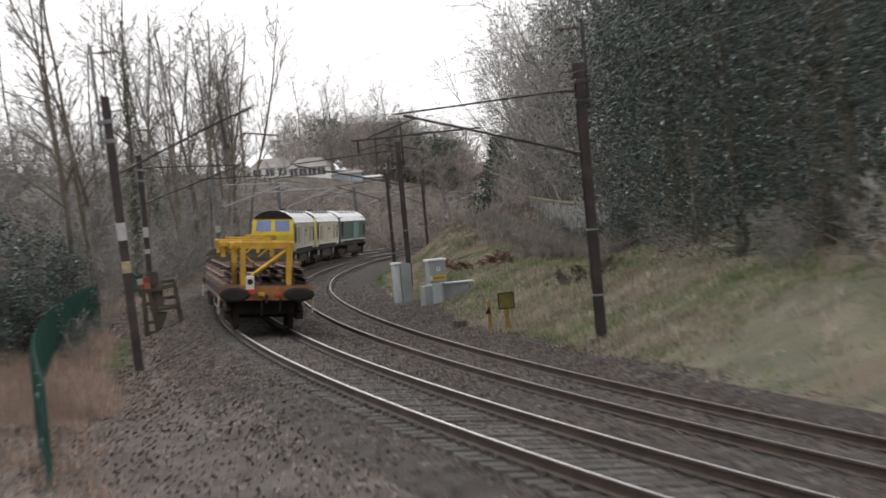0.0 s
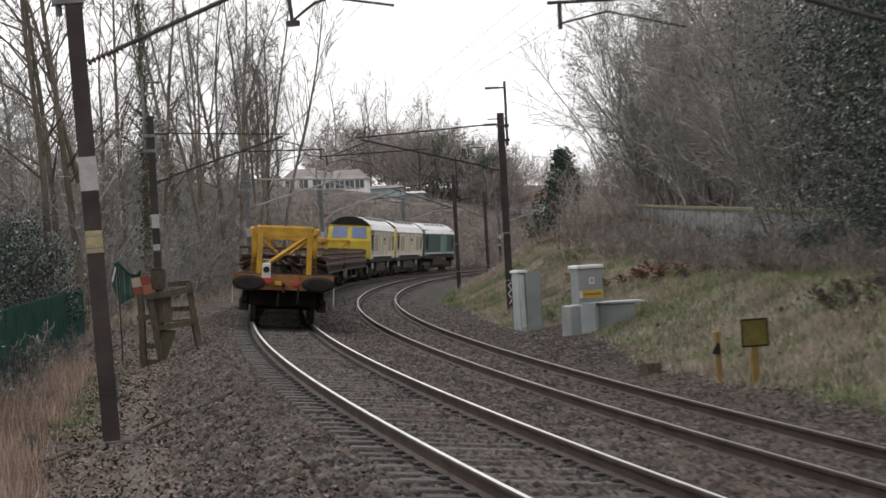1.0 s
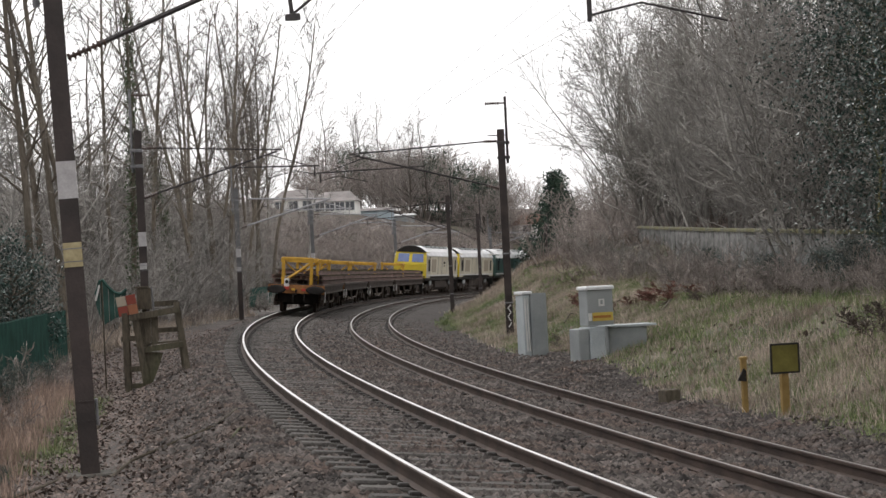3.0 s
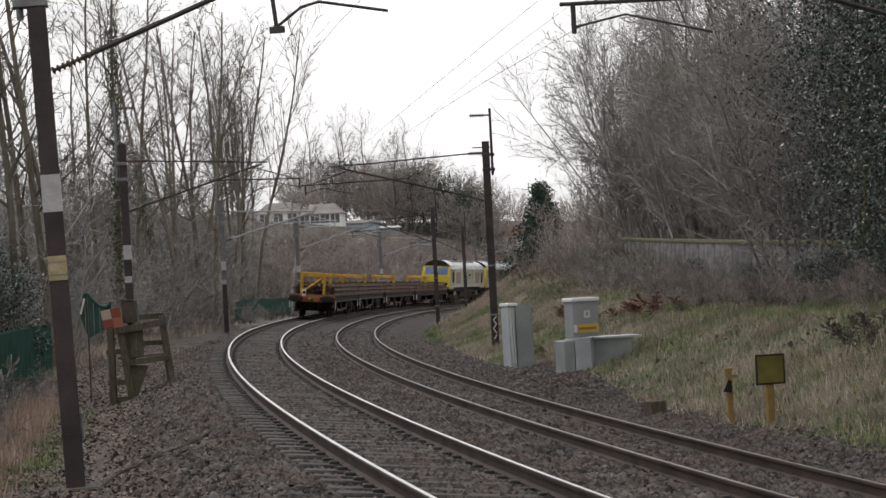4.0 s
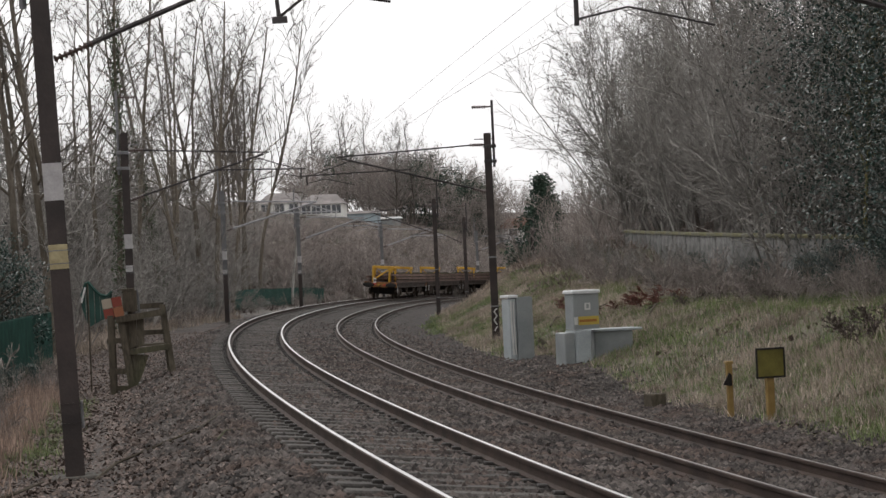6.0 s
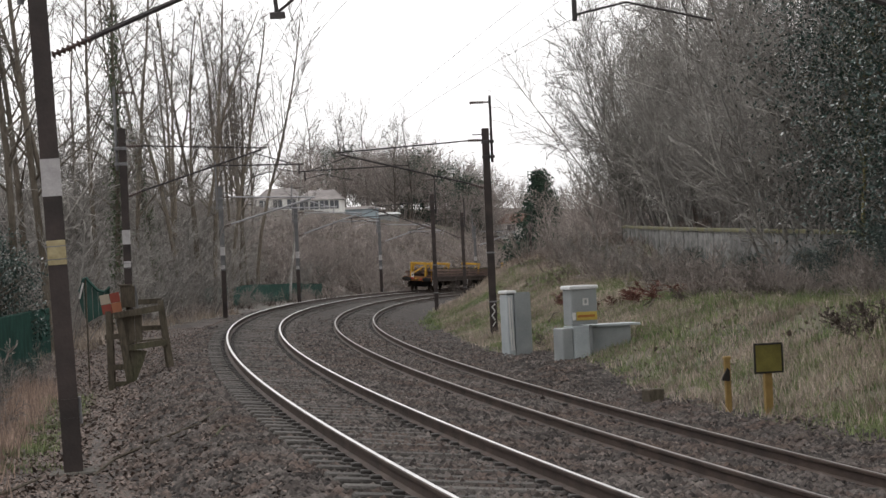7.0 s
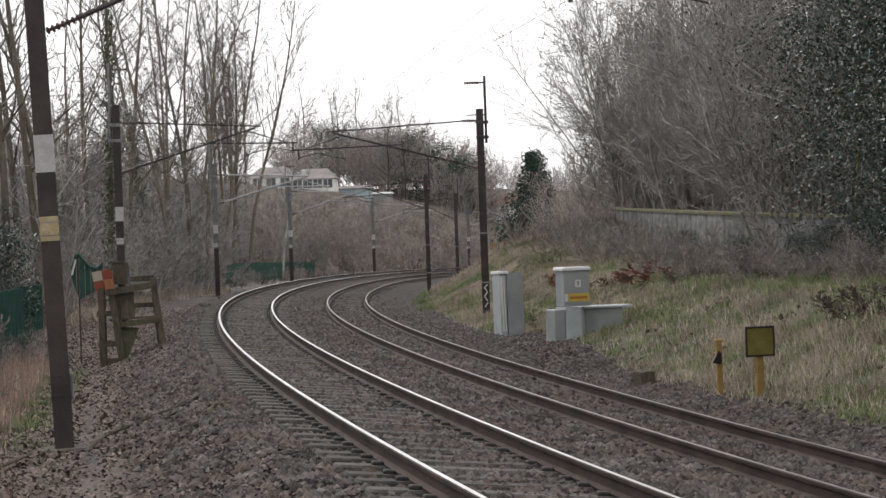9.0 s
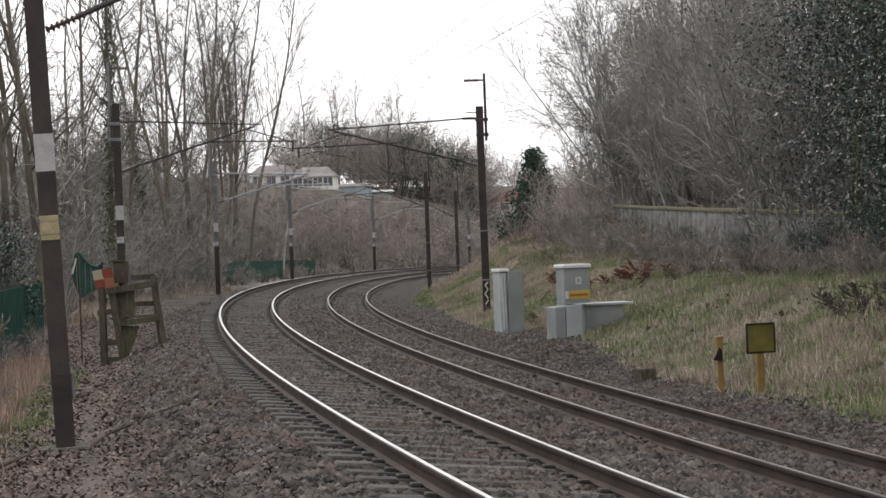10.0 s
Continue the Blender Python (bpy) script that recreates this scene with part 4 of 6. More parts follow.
def timber_stand():
    """The leaning old timber stage with rails, beside the line."""
    st = empty("timber_stage", site(45.2, -2.86, -0.03, 4))
    for x0, z0, x1, z1, y, wd in ((-0.47, -0.15, -0.47, 1.56, -0.36, 0.12), (-0.05, -0.2, -0.25, 1.44, -0.40, 0.14), (0.83, 0.0, 0.62, 1.74, -0.32, 0.12), (-0.40, -0.1, -0.40, 1.5, 0.46, 0.11), (0.80, 0.05, 0.66, 1.74, 0.46, 0.11)):
        plank("post", (x0, y, z0), (x1, y, z1), wd, 0.11, st)
    for x0, z0, x1, z1, y, wd in ((-0.36, 1.46, 0.66, 1.59, -0.44, 0.13), (0.16, 1.71, 0.70, 1.72, 0.46, 0.11), (-0.18, 0.77, 0.74, 0.86, -0.42, 0.12), (0.18, 1.15, 0.70, 1.15, 0.46, 0.10),
                                  (-0.56, 1.02, -0.22, 1.03, -0.36, 0.11), (-0.47, 0.38, -0.08, 0.39, -0.34, 0.11), (-0.47, 0.04, 0.0, 0.02, -0.30, 0.10)):
        plank("rail", (x0, y, z0), (x1, y, z1), wd, 0.09, st)
    plank("side_rail", (0.64, -0.34, 1.60), (0.68, 0.44, 1.70), 0.10, 0.12, st)
    plank("foot_beam", (-0.10, -0.42, -0.02), (0.90, -0.40, 0.16), 0.14, 0.14, st, label="dark damp foot beam")
    for x0, x1 in ((-0.21, -0.075), (-0.07, 0.07), (0.075, 0.22)):
        part("board", sheet_of([(x0, 0.84), (x1, 0.84 + 0.1 * (x1 > 0)), (x1, 1.46), (x0, 1.45)], -0.34, 0.03), "timber", st)
    part("lower_panel", sheet_of([(-0.17, 0.74), (0.30, 0.70), (0.20, 0.42), (0.06, 0.10), (-0.06, 0.02)], -0.36, 0.03), "timber", st, "broken stained panel below the rail")
    part("landing", sheet_of([(-0.3, 0.86), (0.64, 0.90), (0.64, 0.94), (-0.3, 0.90)], -0.28, 0.6), "timber", st, "grey weathered landing")
    part("slab", Geo().box(0.0, 0.86, -0.2, 0.9, -0.3, 0.09, 0.03), "concrete", st, "grey slab under the stage")
    tagged(st, "leaning old mossy timber stage with rails on the cess", "stage")
    sg = empty("chequer_board", site(45.0, -3.25, 0, 6))
    part("stake", Geo().box(-0.04, 0.04, 0.02, 0.09, -0.3, 1.8, 0.01), "timber", sg)
    tilt = pose(0, 0, 1.82, 0, -9, 0)
    for x, z, c in ((-0.205, 0.0, "cream"), (0.005, 0.0, "faded_red"), (-0.205, -0.21, "faded_red"), (0.005, -0.21, "faded_orange")):
        part("square", Geo().box(x, x + 0.2, -0.02, 0.015, z, z + 0.2, 0.004, 0, tilt), c, sg, "dirty white square" if c == "cream" else "faded red square")
    tagged(sg, "faded red and white chequered board on a stake", "board")
    bx = empty("wooden_box", site(45.4, -2.90, 0, 3))
    part("body", Geo().box(-0.15, 0.15, -0.16, 0.16, 1.6, 2.05, 0.02), "timber", bx)
    part("cap", Geo().box(-0.18, 0.10, -0.18, 0.18, 2.05, 2.09, 0.01), "timber", bx)
    part("stand", Geo().box(-0.05, 0.05, -0.05, 0.05, -0.2, 1.6, 0.01), "timber", bx)
    part("pipe", Geo().tube([(0.19, -0.1, 0.9), (0.19, -0.1, 1.7), (0.16, -0.1, 2.06)], 0.022, 6), "galv", bx, "thin pale pipe")
    tagged(bx, "mossy wooden box on a stand beside the stage", "box")
    gs = empty("green_sheet", site(46.2, -3.55, 0, 0))
    part("stake", Geo().tube([(-0.26, 0.05, -0.4), (-0.26, 0.05, 2.4)], 0.018, 6), "timber", gs)
    top = ((-0.40, 2.08), (-0.30, 2.36), (-0.24, 2.38), (-0.12, 2.22), (0.0, 2.10), (0.14, 2.06), (0.26, 2.16))
    foot = (1.85, 1.55, 1.42, 1.48, 1.55, 1.60, 1.78)
    for i in range(len(top) - 1):
        (x0, z0), (x1, z1) = top[i], top[i + 1]
        part("fold", sheet_of([(x0, foot[i]), (x1 - 0.012, foot[i + 1]), (x1 - 0.012, z1), (x0, z0)], 0.03 + 0.05 * (i % 2), 0.02), "green_fence", gs)
    part("hem", Geo().tube([(x, 0.02, z + 0.01) for x, z in top], 0.035, 6), "green_fence", gs)
    # highlight on the sheet's left fold, modelled as a white strip
    part("pale_edge", Geo().tube([(-0.40, 0.0, 1.95), (-0.31, -0.01, 2.28)], 0.022, 5), "white", gs, "white strip standing in for a highlight")
    tagged(gs, "crumpled green sheet hung over a stake", "sheet")


def palisade(s0, s1, n0, n1, height, label):
    """A green palisade fence: posts, two rails and pointed pales."""
    f = empty("palisade_fence", pose(0, 0, 0))
    L = s1 - s0
    pale, joined = None, Geo()
    k = int(L / 0.172)
    for i in range(k):
        s = s0 + L * i / k
        n = n0 + (n1 - n0) * i / k
        if pale is None:
            pale = Geo().add([(-0.033, 0, 0.05), (0.0, -0.02, 0.05), (0.033, 0, 0.05), (-0.033, 0, height - 0.08), (0.0, -0.02, height), (0.033, 0, height - 0.08), (0.0, 0.012, 0.05), (0.0, 0.012, height - 0.04)],
                             [(0, 1, 4, 3), (1, 2, 5, 4), (2, 6, 7, 5), (6, 0, 3, 7), (3, 4, 7), (4, 5, 7)]).mesh("pale", M["green_fence"])
        if k > 300:
            q = site(s, n, 0, 90)
            joined.add([tuple(q @ Vector(v.co)) for v in pale.vertices], [tuple(f.vertices) for f in pale.polygons])
            continue
        o = new("pale", pale)
        o.parent = f
        o.matrix_world = site(s, n, 0, 90 + random.uniform(-2, 2))
    m = int(L / 2.75)
    for i in range(m):
        a, b = [ground_pt(s0 + L * j / m, n0 + (n1 - n0) * j / m) for j in (i, i + 1)]
        a, b = a + Vector((-0.05, 0, 0)), b + Vector((-0.05, 0, 0))
        for z in (0.45, height - 0.42):
            part("fence_rail", Geo().tube([a + Vector((0, 0, z)), b + Vector((0, 0, z))], 0.02, 4), "green_fence", f)
        part("fence_post", Geo().box(-0.04, 0.04, 0.01, 0.09, -0.3, height - 0.1), "green_fence", f).matrix_world = site(s0 + L * i / m, n0 + (n1 - n0) * i / m, 0, 90)
    if joined.v:
        tagged(part("pales", joined, "green_fence", f), kind="stuff")
    tagged(f, label, "fence", kind="structure")


def concrete_wall():
    """Panels between posts with a mossy coping, along the top of the bank."""
    w = empty("wall_east", pose(0, 0, 0))
    k = 27
    stops = [(103.0 - 3.0 * i, 16.3 + 1.4 * min(i, 14) / 14 - 0.10 * max(0, i - 14)) for i in range(k + 1)]
    tops = [3.20 - 1.10 * min(i, 15) / 15 for i in range(k + 1)]
    for i in range(k):
        a, b = ground_pt(*stops[i]), ground_pt(*stops[i + 1])
        yaw = math.degrees(math.atan2(b.y - a.y, b.x - a.x))
        L = (b.xy - a.xy).length
        base = min(a.z, b.z) - 0.4
        p = part("wall_panel", Geo().box(0.08, L - 0.08, -0.05, 0.05, 0, tops[i] - base, 0.0), "wall", w)
        p.matrix_world = pose(a.x, a.y, base, 0, 0, yaw)
        q = part("wall_post", Geo().box(-0.07, 0.07, -0.07, 0.07, 0, tops[i] - base + 0.02, 0.012), "wall", w)
        q.matrix_world = pose(a.x, a.y, base, 0, 0, yaw)
        c = part("coping", Geo().box(-0.02, L + 0.02, -0.10, 0.10, 0, 0.13, 0.03), "moss", w)
        c.matrix_world = pose(a.x, a.y, tops[i] + 0.004, 0, math.degrees(math.atan2(tops[i] - tops[i + 1], L)), yaw)
    tagged(w, "stained grey concrete panel wall with a mossy coping", "wall", kind="structure")


def house(m, w, d, h, rise, roof, label, windows=3, boards="render_wall"):
    ob = empty("house", m)
    part("wall", Geo().box(-w / 2, w / 2, -d / 2, d / 2, -3, h), boards, ob)
    part("roof", Geo().add([(-w / 2 - .3, -d / 2 - .3, h), (w / 2 + .3, -d / 2 - .3, h), (w / 2 + .3, d / 2 + .3, h), (-w / 2 - .3, d / 2 + .3, h), (-w / 2 + (.0 if rise < 1 else 1.0), 0, h + rise), (w / 2 - (.0 if rise < 1 else 1.0), 0, h + rise)],
                          [(3, 2, 1, 0), (0, 1, 5, 4), (2, 3, 4, 5), (1, 2, 5), (3, 0, 4)]), roof, ob)
    for fl in range(2 if h > 4 else 1):
        for i in range(windows):
            x = -w / 2 + w * (i + 0.5) / windows
            z = 0.9 + fl * 2.6
            wd = part("window", Geo().box(x - 0.65, x + 0.65, -d / 2 - 0.05, -d / 2 - 0.004, z, z + 1.25), "white", ob)
            for sx in (-0.31, 0.31):
                part("pane", Geo().box(x + sx - 0.27, x + sx + 0.27, -d / 2 - 0.06, -d / 2 - 0.052, z + 0.08, z + 1.17), "glass", wd)
    if rise > 1.8:
        part("chimney", Geo().box(w / 4 - 0.4, w / 4 + 0.4, -0.3, 0.3, h + rise - 1.2, h + rise + 0.8, 0.03), "brick_roof", ob)
    return tagged(ob, label, "house")


def at_world(x, y, z, turn=0):
    return pose(x, y, z, 0, 0, turn)


equipment_cabinet()
yellow_sign()
timber_stand()
concrete_wall()
house(at_world(-22.4, 282, 9.3, -4), 5.6, 6, 2.2, 1.5, "roof_tile", "white rendered terrace with a pale grey roof", 3)
house(at_world(-16.8, 281, 8.9, -4), 5.4, 6, 2.2, 1.4, "roof_tile", "white rendered terrace end with a pale grey roof", 4)
house(at_world(-27.6, 284, 9.0, -4), 4.6, 6, 2.0, 1.3, "roof_tile", "white rendered house among the bare trees", 3)
house(at_world(-11.8, 286, 8.3, 8), 4.4, 3, 1.5, 0.4, "roof_tile", "pale blue boarded garden shed", 0, "shed_blue")
house(at_world(9.6, 300, 4.9, 10), 4.4, 5, 2.2, 1.5, "brick_roof", "far house with a red-brown tiled roof", 2)
house(at_world(-8.2, 289, 8.2, 5), 2.8, 3, 0.8, 0.3, "cab_white", "low white-roofed outbuilding on the slope", 0, "cab_grey")
house(at_world(-23, 276, 8.2, 4), 4, 3, 1.0, 0.4, "cab_white", "low pale outbuilding behind the slope", 0, "cab_grey")
house(at_world(13.5, 410, 4.6, 10), 7, 6, 2.2, 2.0, "brick_roof", "red-roofed house far beyond the curve", 3, "brick_roof")


def log_piles():
    rng = random.Random(4)
    for i in range(48):
        f = rng.random()
        s = 222 + 40 * f + rng.gauss(0, 3)
        n = -23 + 12 * rng.random() - 3 * f
        a = rng.uniform(-3.1, 3.1)
        L = rng.uniform(0.8, 4.2)
        g = Geo().tube([(-L / 2, 0, 0), (0, 0.06, 0.02), (L / 2, 0, 0)], [0.2, 0.18, 0.13], 8)
        o = part("log", g, "log")
        p = ground_pt(s, n, 0.12)
        sl = 28 if n > -24 else 10
        o.matrix_world = pose(p.x, p.y, p.z, 0, 0, math.degrees(a)) @ pose(0, 0, 0, 0, sl * math.cos(a), 0)
        tagged(o, "cut log lying on the cleared slope", "log", "felled logs")


log_piles()


def fallen_branch(points, r, label):
    g = Geo()
    g.tube([ground_pt(s, n, z) for s, n, z in points], [r * k for k in np.linspace(1, 0.4, len(points))], 5)
    tagged(part("fallen_branch", g, "timber"), label, "branch", "fallen branches")


fallen_branch([(26.2, -3.3, 0.03), (26.9, -3.05, 0.07), (27.3, -2.7, 0.05), (27.35, -2.3, 0.06), (27.5, -2.0, 0.05), (28.2, -1.75, 0.06), (28.9, -1.6, 0.10)], 0.02, "thin dark branch lying on the leaf litter")
fallen_branch([(25.2, -1.9, 0.03), (25.8, -1.75, 0.06), (26.5, -1.5, 0.03)], 0.018, "short dark branch on the leaf litter")
fallen_branch([(24.0, -4.6, 0.03), (24.6, -4.2, 0.08), (25.6, -3.9, 0.1)], 0.03, "pale stick lying by the mast foot")
for k in range(10):
    rr = random.Random(600 + k)
    s, n = rr.uniform(42, 75), rr.uniform(9, 13)
    fallen_branch([(s, n, 0.05), (s + 0.5, n + rr.uniform(-.4, .6), 0.2), (s + 1.1, n + rr.uniform(-.6, 1.0), 0.12)], 0.04, "dead branch lying in the grass")


# ---- sleepers, ballast, leaves and grass ----
def np_line(s, n):
    x, y, _ = line(s, n)
    return np.stack([x, y], -1)


def sleepers():
    pitch = 0.612
    g = Geo()
    g.box(-1.25, 1.25, -0.13, 0.13, -0.2, 0.0, 0.02)
    me = g.mesh("sleeper", M["sleeper"])
    for n0, name in ((0.0, "track_bed_west"), (3.4, "track_bed_east")):
        bed = tagged(empty(name, pose(0, 0, 0)), "concrete sleepers half sunk in grey ballast", "track bed", kind="structure")
        rest = Geo()
        clips = Geo()
        rng = random.Random(int(n0 * 10) + 3)
        base = float(deck(n0)) - 0.166
        for i in range(-55, 380):
            s = i * pitch + 0.2
            x, y, z = [float(c) for c in line(s, n0, base + rng.uniform(-0.012, 0.006))]
            m = pose(x, y, z, 0, 0, math.degrees(-heading(s)) + rng.uniform(-0.5, 0.5)) @ pose(0, 0, 0, 0, math.degrees(CANT), 0)
            if 16 <= i < 150:
                o = new("sleeper", me)
                o.parent = bed
                o.matrix_world = m
            else:
                rest.box(-1.25, 1.25, -0.13, 0.13, -0.2, 0.0, 0.0, 0, m)
            if -10 <= i < 200:
                for r in (-0.7525, 0.7525):
                    for e in (-0.125, 0.125):
                        clips.box(r + e - 0.05, r + e + 0.05, -0.055, 0.055, -0.01, 0.035, 0.012, 0, m)
        tagged(part("far_sleepers", rest, "sleeper", bed), kind="stuff")
        tagged(part("rail_clips", clips, "clip", bed), kind="stuff")


def ballast_stones():
    rng = np.random.default_rng(5)
    count = 106000
    s = 11 + rng.gamma(1.6, 15.0, count)
    s = np.where(s > 100, rng.uniform(11, 60, count), s)
    s[:11000] = rng.uniform(-14, 12, 11000)
    n = rng.uniform(-2.9, 7.5, count)
    phase = np.mod(s - 0.2 + 0.306, 0.612) - 0.306
    on_bed = (np.abs(n) < 1.28) | (np.abs(n - 3.4) < 1.28)
    on_sleeper = on_bed & (np.abs(phase) < 0.15) & (rng.random(count) < np.where(n < -0.75, 0.97, np.where(n < 1.3, 0.12, 0.08)))
    at_rail = np.zeros(count, bool)
    for r in (-0.7525, 0.7525, 2.6475, 4.1525):
        at_rail |= np.abs(n - r) < 0.13
    edge = ((n < -2.5) | (n > 6.9)) & (rng.random(count) < 0.5)
    keep = ~(on_sleeper | at_rail | edge)
    s, n = s[keep], n[keep]
    k = len(s)
    r = rng.uniform(0.022, 0.058, k)
    xy = np_line(s, n)
    z = ground_z(s, n) + rng.uniform(-0.012, 0.018, k)
    z += np.where((np.abs(n) < 1.3) | (np.abs(n - 3.4) < 1.3), 0.014, 0.012)
    octa = np.array([(1, 0, 0), (0, 1, 0), (-1, 0, 0), (0, -1, 0), (0, 0, 1), (0, 0, -1)], float)
    v = octa[None] * rng.uniform(0.6, 1.35, (k, 6, 1))
    v += rng.normal(0, 0.16, (k, 6, 3))
    v[:, :, 2] *= 0.75
    a = rng.uniform(0, 6.28, k)
    c, sn = np.cos(a)[:, None], np.sin(a)[:, None]
    v = np.stack([v[:, :, 0] * c - v[:, :, 1] * sn, v[:, :, 0] * sn + v[:, :, 1] * c, v[:, :, 2]], -1) * r[:, None, None]
    v[:, :, :2] += xy[:, None]
    v[:, :, 2] += z[:, None]
    v = v[:, :5]
    faces = [(0, 1, 4), (1, 2, 4), (2, 3, 4), (3, 0, 4)]
    ob = new("ballast_stones", soup("ballast_stones", v, faces, "stone"))
    tagged(ob, "loose grey-brown ballast stones between and beside the rails", "ballast", kind="stuff")


def scatter_leaves(name, count, s_rng, n_rng, size, material, label, seed, lift=0.02, tilt=0.5, gamma=True):
    rng = np.random.default_rng(seed)
    s = s_rng[0] + (rng.gamma(1.5, (s_rng[1] - s_rng[0]) / 4.0, count) if gamma else rng.uniform(0, s_rng[1] - s_rng[0], count))
    s = np.where(s > s_rng[1], rng.uniform(*s_rng, count), s)
    n = rng.uniform(*n_rng, count)
    xy, z = np_line(s, n), ground_z(s, n) + rng.uniform(0, lift, count)
    r = rng.uniform(0.55, 1.3, count) * size
    a = rng.uniform(0, 6.28, count)
    t = rng.normal(0, tilt, (count, 2))
    u = np.stack([np.cos(a), np.sin(a), t[:, 0]], -1)
    w = np.stack([-np.sin(a), np.cos(a), t[:, 1]], -1) * 0.62
    ctr = np.concatenate([xy, z[:, None]], 1)
    bend = rng.uniform(-0.1, 0.4, count)[:, None] * np.array([0, 0, 1.0])
    v = np.stack([ctr - u * r[:, None], ctr - w * r[:, None] + bend * r[:, None], ctr + u * r[:, None], ctr + w * r[:, None] + bend * r[:, None]], 1)
    ob = new(name, soup(name, v, [(0, 1, 2, 3)], material))
    return tagged(ob, label, "leaves", kind="stuff")


def blades(name, count, s_rng, n_rng, height, width, material, label, seed, clump=0.35, where=None, lean=0.35):
    """Grass in tufts: narrow bent blades."""
    rng = np.random.default_rng(seed)
    tufts = max(20, count // 14)
    ts, tn = rng.uniform(*s_rng, tufts), rng.uniform(*n_rng, tufts)
    if where is not None:
        ok = where(ts, tn, rng)
        ts, tn = ts[ok], tn[ok]
    th = rng.uniform(0.5, 1.25, len(ts))
    i = rng.integers(0, len(ts), count)
    s, n = ts[i] + rng.normal(0, clump * 0.35, count), tn[i] + rng.normal(0, clump * 0.35, count)
    h = height * th[i] * rng.uniform(0.6, 1.2, count)
    base = np.concatenate([np_line(s, n), (ground_z(s, n) - 0.03)[:, None]], 1)
    a = rng.uniform(0, 6.28, count)
    side = np.stack([np.cos(a), np.sin(a), np.zeros(count)], -1) * (width * rng.uniform(0.6, 1.3, count))[:, None]
    ln = rng.normal(0, lean, (count, 2)) * h[:, None]
    tip = base + np.stack([ln[:, 0], ln[:, 1], h], -1)
    v = np.stack([base - side * 1.3, base + side * 1.3, tip], 1)
    ob = new(name, soup(name, v, [(0, 1, 2)], material))
    return tagged(ob, label, "grass", kind="stuff")


sleepers()
ballast_stones()
scatter_leaves("fallen_leaves", 56000, (13, 95), (-6.4, -1.75), 0.034, "leaf", "dead brown leaves lying thick on the cess", 11, 0.03, 0.45)
scatter_leaves("fallen_leaves", 12000, (12, 70), (1.6, 6.6), 0.034, "leaf", "scattered dead leaves among the ballast", 12, 0.02, 0.4)
scatter_leaves("fallen_leaves", 13000, (-14, 14), (-12, -2.2), 0.045, "leaf", "dead leaves on the near cess and ballast", 14, 0.04, 0.5, False)
scatter_leaves("fallen_leaves", 9000, (30, 120), (7, 17), 0.06, "leaf", "dead leaves on the grassy bank", 13, 0.05, 0.5, False)


def patch(f1, f2, cut):
    return lambda s, n, rng: (np.sin(s * f1 + n * 0.9) + np.sin(n * f2 - s * 0.37) + rng.normal(0, 0.5, len(s))) > cut


blades("dry_grass", 88000, (17, 118), (7.1, 15.5), 0.24, 0.009, "grass_dry", "pale dry winter grass on the bank", 21, 0.4, patch(0.35, 1.1, -0.3))
blades("green_grass", 104000, (17, 110), (7.15, 15.5), 0.17, 0.010, "grass_green", "short green grass on the bank", 22, 0.4, patch(0.5, 0.8, -0.6))
blades("green_grass", 42000, (17, 82), (7.3, 13.4), 0.16, 0.010, "grass_green", "thin green grass all over the bank", 41, 0.6)
blades("dry_grass", 30000, (17, 82), (7.3, 13.4), 0.2, 0.009, "grass_dry", "thin dry grass all over the bank", 42, 0.6)
blades("dry_grass", 18000, (118, 210), (6.6, 12), 0.4, 0.02, "grass_dry", "pale dry grass along the inside of the curve", 23, 0.6)
blades("green_grass", 3500, (85, 135), (6.4, 8.6), 0.2, 0.02, "grass_green", "green grass at the foot of the bank", 24, 0.6)
blades("dry_grass", 26000, (14, 46), (-8.5, -4.4), 0.44, 0.007, "grass_tan", "tall reddish tan grass by the fence", 25, 0.45, None, 0.22)
blades("green_grass", 3500, (27, 43), (-4.7, -3.7), 0.14, 0.008, "grass_green", "green grass strip behind the mast", 26, 0.3)
blades("dead_bracken", 12000, (174, 268), (-28, -8), 0.6, 0.03, "brash", "pale dead stalks and brash on the cleared slope", 33, 0.7, None, 0.9)
blades("dead_bracken", 18000, (40, 176), (-28, -7), 0.6, 0.02, "brash", "brown dead bracken under the trees", 34, 0.7, None, 0.8)
blades("dead_bracken", 12000, (84, 200), (11, 26), 0.6, 0.022, "leaf", "brown dead bracken inside the curve", 35, 0.7, None, 0.8)
blades("green_grass", 5000, (43, 51), (10.6, 13.2), 0.26, 0.011, "grass_green", "fresh green grass patch on the bank", 31, 0.4)
blades("dry_grass", 2500, (27, 37), (7.6, 10.5), 0.3, 0.009, "grass_dry", "taller straw-coloured grass by the sign", 32, 0.4)
blades("dry_grass", 9000, (-32, 19), (7, 24), 0.3, 0.012, "grass_dry", "pale dry grass on the near bank", 28, 0.5)
blades("green_grass", 8000, (-32, 19), (7, 24), 0.22, 0.012, "grass_green", "green grass on the near bank", 29, 0.5)
blades("dry_grass", 9000, (-22, 14), (-11, -5), 0.34, 0.01, "grass_tan", "reddish tan grass near the viewer", 30, 0.5)
blades("dry_grass", 9000, (46, 130), (-9, -5.6), 0.5, 0.012, "grass_dry", "dry grass along the foot of the slope", 27, 0.5)


# ---- trees and scrub ----
def spread(rng, d, angle):
    """d turned by about that angle, any way round."""
    a = d.orthogonal().normalized()
    b = d.cross(a)
    w = rng.uniform(0, 6.283)
    return (d * math.cos(angle) + (a * math.cos(w) + b * math.sin(w)) * math.sin(angle)).normalized()


